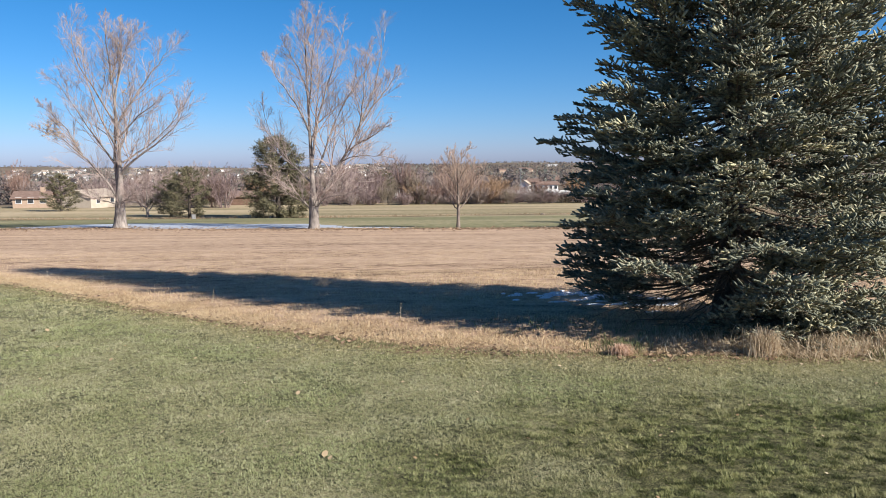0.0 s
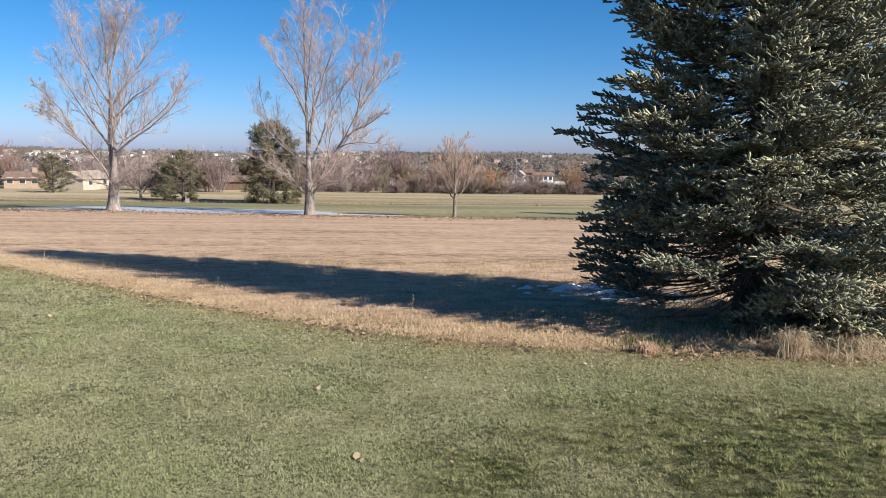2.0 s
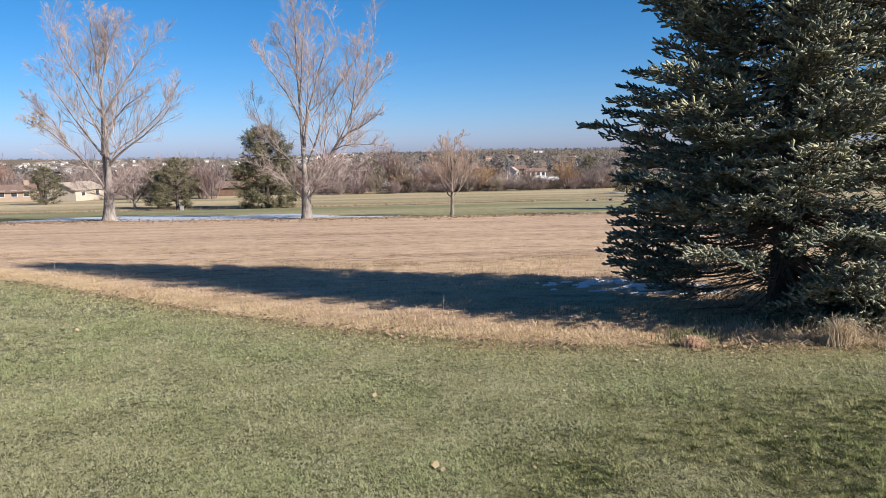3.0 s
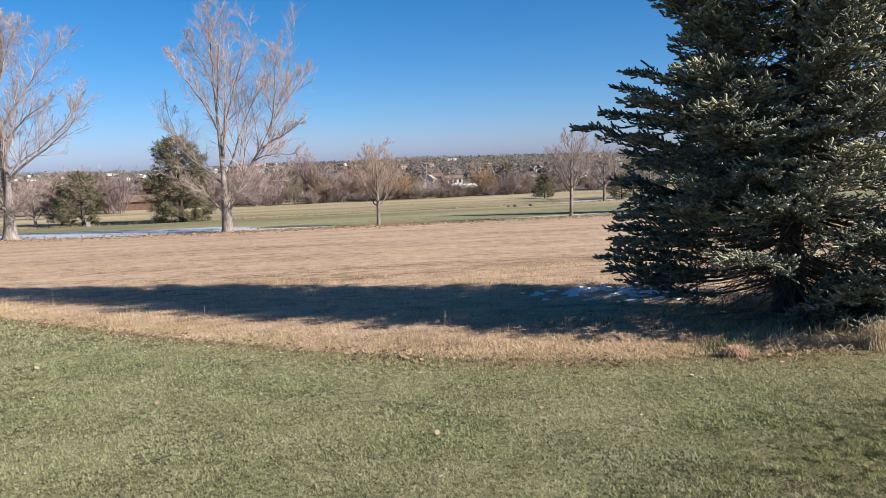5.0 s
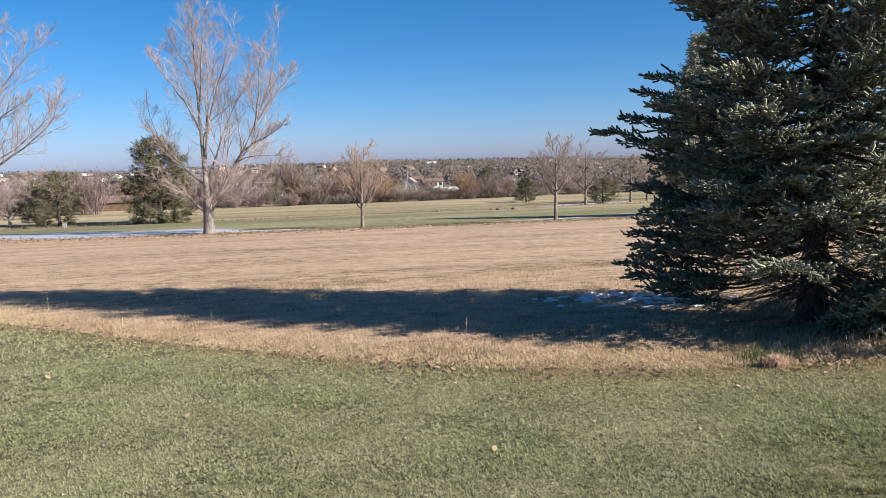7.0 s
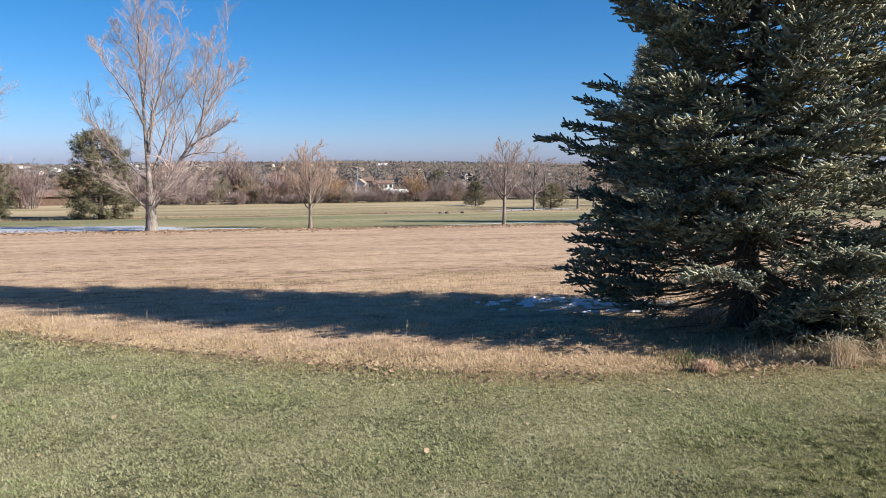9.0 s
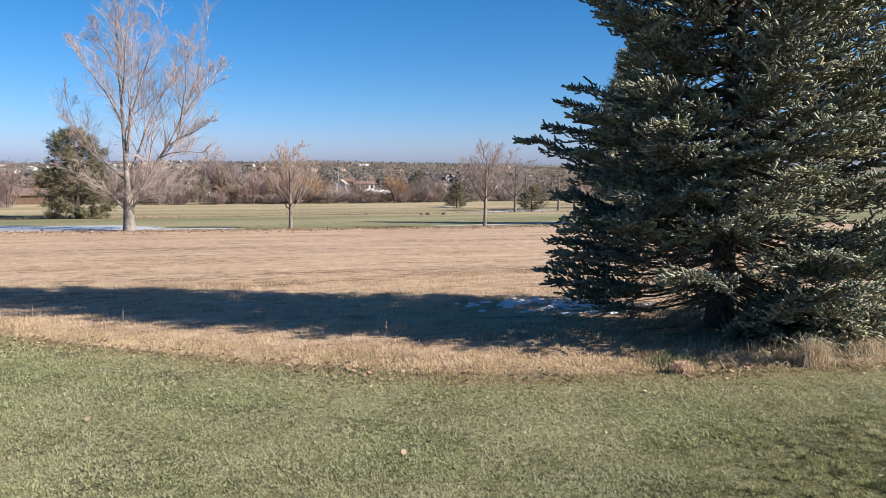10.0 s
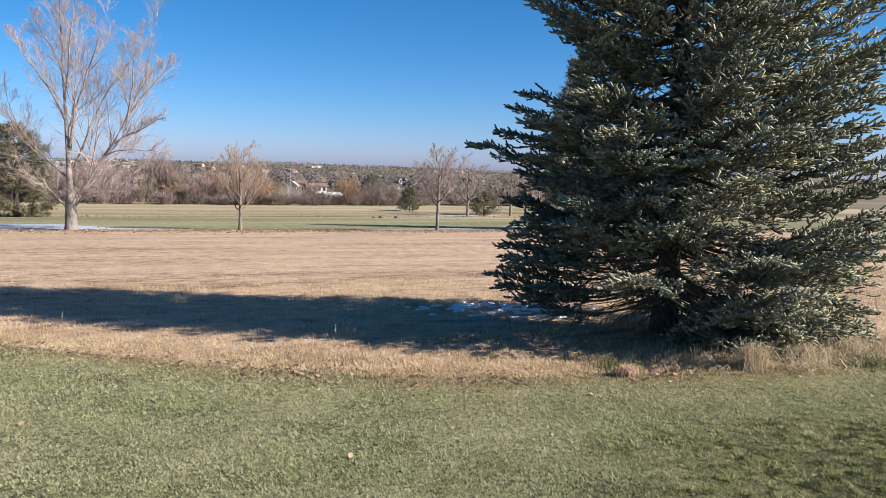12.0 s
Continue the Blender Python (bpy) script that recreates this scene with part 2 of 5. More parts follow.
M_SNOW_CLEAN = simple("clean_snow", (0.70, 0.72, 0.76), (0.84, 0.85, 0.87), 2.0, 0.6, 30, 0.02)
# thin, dirty old snow, with half shade put into its grey-blue colour
M_SNOW_SHADED = simple("snow", (0.31, 0.335, 0.375), (0.42, 0.44, 0.475), 2.0, 0.6, 30, 0.02)


def far_wood_material():
    k = Mat("far_woods", 0.95, 0.1)
    v = k.noise(0.02, 3) * 0.55 + k.island() * 0.45
    k.base(k.colour(v, (0.28, (0.125, 0.117, 0.109)), (0.40, (0.187, 0.16, 0.148)), (0.55, (0.234, 0.195, 0.179)), (0.68, (0.265, 0.207, 0.164)), (0.8, (0.156, 0.148, 0.117))))
    return k.leafy(0.5).m


M_FARWOOD = far_wood_material()
M_WALL_CREAM = simple("cream_siding", (0.36, 0.305, 0.24), (0.45, 0.385, 0.31), 0.8, 0.8, 6)
M_WALL_BRICK = simple("tan_brick", (0.281, 0.203, 0.148), (0.374, 0.281, 0.211), 1.2, 0.9, 9)
M_WALL_BROWN = simple("brown_boards", (0.094, 0.058, 0.039), (0.172, 0.109, 0.078), 1.2, 0.85, 9)
M_WALL_WHITE = simple("white_siding", (0.546, 0.538, 0.515), (0.655, 0.647, 0.624), 0.6, 0.7, 5)
M_ROOF_BROWN = simple("brown_shingles", (0.117, 0.074, 0.058), (0.211, 0.148, 0.117), 1.0, 0.9, 7)
M_ROOF_GREY = simple("grey_shingles", (0.156, 0.144, 0.136), (0.265, 0.25, 0.234), 1.0, 0.9, 7)
M_ROOF_TAN = simple("tan_shingles", (0.257, 0.211, 0.164), (0.359, 0.304, 0.242), 1.0, 0.9, 7)
M_GLASS = simple("dark_window_glass", (0.03, 0.035, 0.04), (0.06, 0.065, 0.075), 1.0, 0.1, specular=0.5)
M_METAL = simple("grey_metal", (0.234, 0.234, 0.234), (0.328, 0.328, 0.328), 3, 0.5)


# ---- mesh building ----
rng = np.random.default_rng(7)


def np_mesh(name, verts, tris, mats, slots=None, smooth=False):
    me = bpy.data.meshes.new(name)
    verts, tris = np.asarray(verts, np.float32), np.asarray(tris, np.int32)
    me.vertices.add(len(verts))
    me.vertices.foreach_set("co", verts.ravel())
    me.loops.add(tris.size)
    me.loops.foreach_set("vertex_index", tris.ravel())
    me.polygons.add(len(tris))
    me.polygons.foreach_set("loop_start", np.arange(0, tris.size, 3, dtype=np.int32))
    for m in mats:
        me.materials.append(m)
    if slots is not None:
        me.polygons.foreach_set("material_index", np.asarray(slots, np.int32))
    me.polygons.foreach_set("use_smooth", np.full(len(tris), smooth))
    me.update(calc_edges=True)
    return me


class Soup:
    """Collects triangles with a material slot each."""

    def __init__(self):
        self.v, self.t, self.s, self.n = [], [], [], 0

    def add(self, verts, tris, slot=0):
        verts, tris = np.asarray(verts).reshape(-1, 3), np.asarray(tris).reshape(-1, 3)
        self.v.append(verts), self.t.append(tris + self.n), self.s.append(np.full(len(tris), slot))
        self.n += len(verts)
        return self

    def mesh(self, name, mats, smooth=False):
        return np_mesh(name, np.concatenate(self.v), np.concatenate(self.t), mats, np.concatenate(self.s), smooth)


def part(name, data, parent, label=""):
    """One mesh object under a thing or under a part."""
    ob = new(name, data)
    ob.parent = parent
    return tagged(ob, label)


def bm_mesh(name, bm, material):
    me = bpy.data.meshes.new(name)
    bm.to_mesh(me)
    bm.free()
    me.materials.append(material)
    return me


def unit(v):
    return v / np.maximum(np.linalg.norm(v, axis=-1, keepdims=True), 1e-9)


def across(d):
    """Two directions square to each direction."""
    helper = np.where(np.abs(d[..., 2:3]) < 0.9, np.array([0.0, 0, 1]), np.array([1.0, 0, 0]))
    a = unit(np.cross(d, helper))
    return a, np.cross(d, a)


def tubes(P, R, sides):
    """Tapered tubes along n polylines P (n, k, 3) with radii R (n, k)."""
    n, k, _ = P.shape
    d = np.empty_like(P)
    d[:, 1:-1], d[:, 0], d[:, -1] = P[:, 2:] - P[:, :-2], P[:, 1] - P[:, 0], P[:, -1] - P[:, -2]
    a, b = across(unit(d))
    th = np.arange(sides) * 2 * np.pi / sides
    V = P[:, :, None] + R[:, :, None, None] * (a[:, :, None] * np.cos(th)[:, None] + b[:, :, None] * np.sin(th)[:, None])
    i = np.arange(k - 1)[:, None] * sides
    j, jn = np.arange(sides)[None], (np.arange(sides)[None] + 1) % sides
    q = np.stack([np.stack([i + j, i + jn, i + sides + jn], -1), np.stack([i + j, i + sides + jn, i + sides + j], -1)], -2).reshape(-1, 3)
    T = q[None] + (np.arange(n) * k * sides)[:, None, None]
    return V.reshape(-1, 3), T.reshape(-1, 3)


def spawn(P, R, count, t0, angle, length, up, k, rmin, wild=0.12, t1=1.0, ratio=0.6):
    """Child branches along polylines: count each, from the share t0 of the way on, at an angle, bending up."""
    n, kk, _ = P.shape
    t = (t0 + (t1 - t0) * (np.arange(count)[None] + rng.random((n, count))) / count)
    f = np.clip(t * (kk - 1), 0, kk - 1.001)
    i = f.astype(int)
    rows = np.arange(n)[:, None]
    w = (f - i)[..., None]
    base = P[rows, i] * (1 - w) + P[rows, i + 1] * w
    rad = R[rows, i] * (1 - w[..., 0]) + R[rows, i + 1] * w[..., 0]
    tan = unit(P[rows, i + 1] - P[rows, i])
    a, b = across(tan)
    phi = rng.random((n, count, 1)) * 2 * np.pi
    ang = np.radians(angle) * (0.75 + 0.5 * rng.random((n, count, 1)))
    d = unit(tan * np.cos(ang) + (a * np.cos(phi) + b * np.sin(phi)) * np.sin(ang) + np.array([0, 0, up]))
    whole = np.linalg.norm(np.diff(P, axis=1), axis=-1).sum(1)[:, None]
    L = whole * (length[0] * (1 - t) + length[1]) * (0.7 + 0.6 * rng.random((n, count)))
    C = np.empty((n, count, k, 3))
    C[:, :, 0] = base
    for s in range(1, k):
        d = unit(d + wild * rng.normal(size=d.shape) + np.array([0, 0, up * 0.5]))
        C[:, :, s] = C[:, :, s - 1] + d * (L / (k - 1))[..., None]
    r0 = np.maximum(rad * ratio, rmin)
    CR = r0[..., None] * (1 - np.linspace(0, 1, k) * 0.75)
    CR = np.maximum(CR, rmin * 0.6)
    return C.reshape(-1, k, 3), CR.reshape(-1, k)


def blades(pos, height, width, lean, wind=(0, 0)):
    """Single-triangle grass blades at pos (n, 3)."""
    n = len(pos)
    th = rng.random(n) * 2 * np.pi
    side = np.stack([np.cos(th), np.sin(th), np.zeros(n)], -1) * (width / 2)[:, None]
    tip = rng.normal(size=(n, 3)) * lean
    tip[:, 0] += wind[0]
    tip[:, 1] += wind[1]
    tip[:, 2] = 1
    tip = unit(tip) * height[:, None]
    V = np.stack([pos - side, pos + side, pos + tip], 1)
    return V.reshape(-1, 3), np.arange(3 * n).reshape(n, 3)


def bent_blades(pos, height, width, lean):
    """Blades of four joints that arch over."""
    n = len(pos)
    th = rng.random(n) * 2 * np.pi
    out = np.stack([np.cos(th), np.sin(th), np.zeros(n)], -1)
    side = np.stack([-np.sin(th), np.cos(th), np.zeros(n)], -1) * (width / 2)[:, None]
    bend = (lean * (0.3 + rng.random(n)))[:, None]
    h = height[:, None]
    p1 = pos + (out * 0.18 * bend + np.array([0, 0, 0.5])) * h
    p2 = pos + (out * 0.55 * bend + np.array([0, 0, 0.85]) * (1.0 - 0.25 * bend)) * h
    p3 = pos + (out * 1.05 * bend + np.array([0, 0, 1.0]) * (1.0 - 0.65 * bend)) * h
    V = np.stack([pos - side, pos + side, p1 - side * 0.8, p1 + side * 0.8, p2 - side * 0.6, p2 + side * 0.6, p3], 1)
    t = np.array([[0, 1, 3], [0, 3, 2], [2, 3, 5], [2, 5, 4], [4, 5, 6]])
    T = t[None] + (np.arange(n) * 7)[:, None, None]
    return V.reshape(-1, 3), T.reshape(-1, 3)


def matted_blades(pos, length, width, az, lift):
    """Long blades bent over and lying along az."""
    out = np.stack([np.cos(az), np.sin(az), np.zeros(len(pos))], -1)
    side = np.stack([-np.sin(az), np.cos(az), np.zeros(len(pos))], -1) * (width / 2)[:, None]
    L, up = length[:, None], np.array([0, 0, 1.0]) * (length * lift)[:, None]
    mid, tip = pos + out * L * 0.42 + up, pos + out * L + up * 0.45
    V = np.stack([pos - side, pos + side, mid - side * 0.9, mid + side * 0.9, tip], 1)
    t = np.array([[0, 1, 3], [0, 3, 2], [2, 3, 4]])
    return V.reshape(-1, 3), (t[None] + (np.arange(len(pos)) * 5)[:, None, None]).reshape(-1, 3)


# ---- the ground ----
PROFILE_Y = [-400, -60, 0, 10, 16, 72, 122.5, 174, 322, 450, 700, 1100, 1600, 2400, 4800]
PROFILE_Z = [4.0, 3.3, 0, -0.55, -0.9, -4.75, -7.03, -8.2, -10.8, -14, -17, -13, -6, -2, -30]
_fine = np.arange(-100, 300, 1.0)
_soft = np.convolve(np.pad(np.interp(_fine, PROFILE_Y, PROFILE_Z), 4, mode="edge"), np.ones(9) / 9, mode="valid")


def ground_z(x, y):
    x, y = np.asarray(x, float), np.asarray(y, float)
    z = np.where((y > -95) & (y < 295), np.interp(y, _fine, _soft), np.interp(y, PROFILE_Y, PROFILE_Z))
    near = np.clip(1 - np.hypot(x, y - 8) / 60, 0, 1)
    z = z + near * (0.004 * np.sin(1.7 * x + 0.9 * y) + 0.004 * np.sin(2.9 * y - 1.1 * x + 1.0) + 0.015 * np.sin(0.6 * x - 0.45 * y))
    # a slight rise under the largest tree
    z = z + 0.2 * np.exp(-((x + 36) / 14) ** 2 - ((y - 76) / 20) ** 2)
    # dry ditch
    z = z - 0.32 * np.exp(-((y - 122.3 - 1.9 * np.sin(x * 0.039)) / 2.0) ** 2) * (np.abs(x) < 190)
    # rolling hills far off
    far = np.clip((y - 300) / 900, 0, 1)
    return z + far * (4.0 * np.sin(x * 0.0041 + 1.0) + 2.5 * np.sin(x * 0.0113 + y * 0.002))


def graded(lo, hi, a, b, step, grow=1.09):
    """Coordinates with an even step from a to b that widens outside."""
    mid = list(np.arange(a, b, step))
    s, out = step, mid[-1]
    right = []
    while out < hi:
        s *= grow
        out += s
        right.append(out)
    s, out = step, mid[0]
    left = []
    while out > lo:
        s *= grow
        out -= s
        left.append(out)
    return np.array(left[::-1] + mid + right)


def build_ground():
    xs, ys = graded(-3500, 3500, -9, 9, 0.3, 1.10), graded(-400, 4800, 2, 22, 0.3, 1.06)
    X, Y = np.meshgrid(xs, ys)
    V = np.stack([X, Y, ground_z(X, Y)], -1).reshape(-1, 3)
    w, h = len(xs), len(ys)
    i = (np.arange(h - 1)[:, None] * w + np.arange(w - 1)[None]).ravel()
    T = np.concatenate([np.stack([i, i + 1, i + w + 1], -1), np.stack([i, i + w + 1, i + w], -1)])
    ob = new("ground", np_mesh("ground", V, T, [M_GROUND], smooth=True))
    tagged(ob, "gently falling ground of mown lawn, dry field and fairway", "ground", kind="structure")


build_ground()


FAR = 1.29                                                # size of the tree row and all beyond it


def far(x, y):
    return FAR * x + 0.29, FAR * y - 0.2


def scatter(x0, x1, y0, y1, per_m2):
    n = int((x1 - x0) * (y1 - y0) * per_m2)
    return rng.uniform(x0, x1, n), rng.uniform(y0, y1, n)


def on_ground(x, y, lift=-0.004):
    return np.stack([x, y, ground_z(x, y) + lift], -1)


def patchy(x, y, scale, seed):
    """A slow pattern between 0 and 1 over the plan."""
    r = np.random.default_rng(seed)
    v = np.zeros_like(x)
    for _ in range(7):
        a, f, p = r.random() * 6.28, scale * (0.5 + 1.5 * r.random()), r.random() * 6.28
        v += np.sin((x * np.cos(a) + y * np.sin(a)) * f + p)
    return 0.5 + v / 8


def build_lawn_grass():
    """Turf in small tufts whose blades splay outwards, with dark gaps between."""
    s = Soup()
    for y0, y1, gap, w in ((2.2, 4.0, 0.0155, 0.0076), (4.0, 5.5, 0.0195, 0.0092), (5.5, 7.5, 0.027, 0.0125), (7.5, 10, 0.036, 0.0155), (10, 17, 0.06, 0.021)):
        left, right = -1.4 - 0.62 * y1 - 1.0, min(0.2 + 0.75 * y1, 6.5)
        tx, ty = scatter(left, right, y0, y1, 1.0 / gap ** 2)
        keep = (ty < lawn_edge(tx) + rng.normal(size=len(tx)) * 0.12) & (tx > -2.6 - 0.62 * ty) & (tx < 0.8 + 0.80 * ty)
        tx, ty = tx[keep], ty[keep]
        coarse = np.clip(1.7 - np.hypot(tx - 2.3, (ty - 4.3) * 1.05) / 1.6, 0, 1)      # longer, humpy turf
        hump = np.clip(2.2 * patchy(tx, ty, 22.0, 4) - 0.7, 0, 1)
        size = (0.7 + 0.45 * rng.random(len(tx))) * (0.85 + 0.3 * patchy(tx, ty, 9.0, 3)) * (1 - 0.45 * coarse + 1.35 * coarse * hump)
        m = 6
        off = rng.normal(size=(len(tx), m, 2)) * gap * 0.34
        x, y = (tx[:, None] + off[..., 0]).ravel(), (ty[:, None] + off[..., 1]).ravel()
        length = np.repeat(size, m) * (0.7 + 0.6 * rng.random(len(x))) * (0.013 + 0.42 * gap)
        pos = on_ground(x, y)
        lean = off.reshape(-1, 2) / gap * 1.0 + rng.normal(size=(len(x), 2)) * 0.8
        tip = unit(np.concatenate([lean, np.ones((len(x), 1))], -1)) * length[:, None]
        side = unit(np.stack([-lean[:, 1], lean[:, 0], rng.normal(size=len(x)) * 0.5], -1)) * (w * (0.30 + 0.25 * rng.random(len(x))))[:, None]
        s.add(np.stack([pos - side, pos + side, pos + tip], 1), np.arange(3 * len(x)).reshape(-1, 3))
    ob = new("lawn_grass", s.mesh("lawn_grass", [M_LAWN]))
    tagged(ob, "short mown green lawn grass, patchy with tan thatch", "grass", kind="stuff")


def build_field_grass():
    s = Soup()
    # the fringe that the mower leaves along the lawn: short dense stubble, tufted, partly pressed down
    x = rng.uniform(-19, 8.5, 120000)
    off = np.abs(rng.normal(size=len(x))) * 0.62 - 0.05
    y = lawn_edge(x) + 0.12 + off * np.where(x > 1.0, 0.75, 1.0) + 0.07 * np.sin(x * 4.1) + 0.06 * np.sin(x * 9.3 + 1)
    clump = 0.5 * patchy(x, y, 8.0, 5) + 0.5 * patchy(x, y, 26.0, 6)
    keep = rng.random(len(x)) < np.clip(4.2 * clump - 1.35, 0.03, 1)
    x, y, off, clump = x[keep], y[keep], off[keep], clump[keep]
    s.add(*blades(on_ground(x, y), (0.03 + 0.045 * rng.random(len(x))) * (0.05 + 1.35 * clump) * np.clip(0.55 + off, 0.5, 1.1), 0.005 + 0.006 * rng.random(len(x)), 0.75))
    x = rng.uniform(-19, 8.5, 60000)
    off = np.abs(rng.normal(size=len(x))) * 0.5
    y = lawn_edge(x) + 0.10 + off
    clump = 0.55 * patchy(x, y, 6.0, 5) + 0.45 * patchy(x, y, 17.0, 6)
    keep = rng.random(len(x)) < np.clip(3.0 * clump - 0.9, 0.03, 1)
    x, y, clump = x[keep], y[keep], clump[keep]
    swirl = 6.0 * patchy(x, y, 3.5, 31) + rng.normal(size=len(x)) * 0.8
    s.add(*matted_blades(on_ground(x, y), rng.uniform(0.04, 0.11, len(x)), 0.004 + 0.004 * rng.random(len(x)), swirl, 0.1 + 0.5 * clump * rng.random(len(x))))
    # the field itself, thinning with distance
    for y0, y1, per, w, hh in ((7, 12, 1250, 0.0075, 0.05), (12, 18, 620, 0.011, 0.055), (18, 28, 120, 0.018, 0.04), (28, 70, 9, 0.036, 0.035)):
        x, y = scatter(-2 - 0.72 * y1, 2 + 0.85 * y1, y0, y1, per)
        keep = (y > lawn_edge(x) + 0.3) & (x > -4 - 0.68 * y) & (x < 3 + 0.82 * y)
        x, y = x[keep], y[keep]
        clump = patchy(x * 0.35, y, 4.5, 8)
        keep = rng.random(len(x)) < 0.35 + 0.8 * clump
        x, y, clump = x[keep], y[keep], clump[keep]
        h = hh * (0.45 + 0.7 * rng.random(len(x))) * (0.6 + 0.6 * clump)
        s.add(*blades(on_ground(x, y), h, w * (0.7 + 0.6 * rng.random(len(x))), 0.4))
    ob = new("dry_grass", s.mesh("dry_grass", [M_STRAW]))
    tagged(ob, "dry tan stubble grass of the unmown field", "grass", kind="stuff")


build_lawn_grass()
build_field_grass()


# ---- the spruce ----
def shoot_template(needles, sides, core, spread, width, seed):
    """A needled shoot along x, one long: a slim core and needles that point out and forward."""
    r = np.random.default_rng(seed)
    V, T = [np.zeros((1, 3))], []
    th = np.arange(sides) * 2 * np.pi / sides
    for x, w in ((0.18, 0.95), (0.84, 1.0)) if sides else ():
        V.append(np.stack([np.full(sides, x), w * core * np.cos(th), w * core * np.sin(th)], -1))
    V.append(np.array([[1.04, 0, 0]]))
    for j in range(sides):
        a, b = 1 + j, 1 + (j + 1) % sides
        T += [[0, b, a], [a, b, b + sides], [a, b + sides, a + sides], [2 * sides + 1, a + sides, b + sides]]
    n0 = 2 * sides + 2
    for i in range(needles):
        u = 0.02 + 0.90 * (i + r.random()) / needles
        phi = i * 2.4 + r.random() * 0.6
        out = np.array([0, math.cos(phi), math.sin(phi)])
        side = np.array([0, -math.sin(phi), math.cos(phi)]) * width / 2
        slim = 1.0 if u < 0.8 else 0.75
        tip = np.array([u + (0.35 + 0.35 * u) * spread, 0, 0]) + out * spread * slim * (0.8 + 0.4 * r.random())
        root = np.array([u, 0, 0]) + out * core * 0.4
        V.append(np.stack([root - side, root + side, tip]))
        T.append([n0, n0 + 1, n0 + 2])
        n0 += 3
    return np.concatenate(V), np.array(T)


SHOOTS_FINE = [shoot_template(14, 3, 0.125, 0.21, 0.075, s) for s in range(5)]
SHOOTS_FAR = [shoot_template(10, 0, 0.03, 0.30, 0.13, s) for s in range(3)]
SHOOTS_ROUGH = [shoot_template(9, 3, 0.12, 0.20, 0.10, s) for s in range(3)]


def place_shoots(soup, pos, d, size, templates, slot):
    """Sets shoots at pos along d."""
    a, b = across(d)
    phi = rng.random((len(pos), 1)) * 2 * np.pi
    y = a * np.cos(phi) + b * np.sin(phi)
    z = np.cross(d, y)
    frames = np.stack([d, y, z], 1) * size[:, None, None]
    which = rng.integers(len(templates), size=len(pos))
    for w, (V, T) in enumerate(templates):
        m = which == w
        n = int(m.sum())
        if n:
            out = np.einsum("vi,nij->nvj", V, frames[m]) + pos[m][:, None]
            tri = T[None] + (np.arange(n) * len(V))[:, None, None]
            soup.add(out, tri, slot)


def limb_line(root, az, length, rise, droop, lift, k=9):
    """A limb from the trunk: rises, sags in the middle, lifts at the end."""
    s = np.linspace(0, 1, k)
    out = np.array([math.cos(az), math.sin(az), 0])
    z = rise * s - droop * np.sin(np.pi * np.minimum(s * 1.15, 1)) + lift * s ** 3
    wander = np.cumsum(rng.normal(size=k)) * 0.012 * length
    side = np.array([-out[1], out[0], 0])
    return root + out * (s * length)[:, None] + side * (wander * s)[:, None] + np.array([0, 0, 1.0]) * (z * length)[:, None]


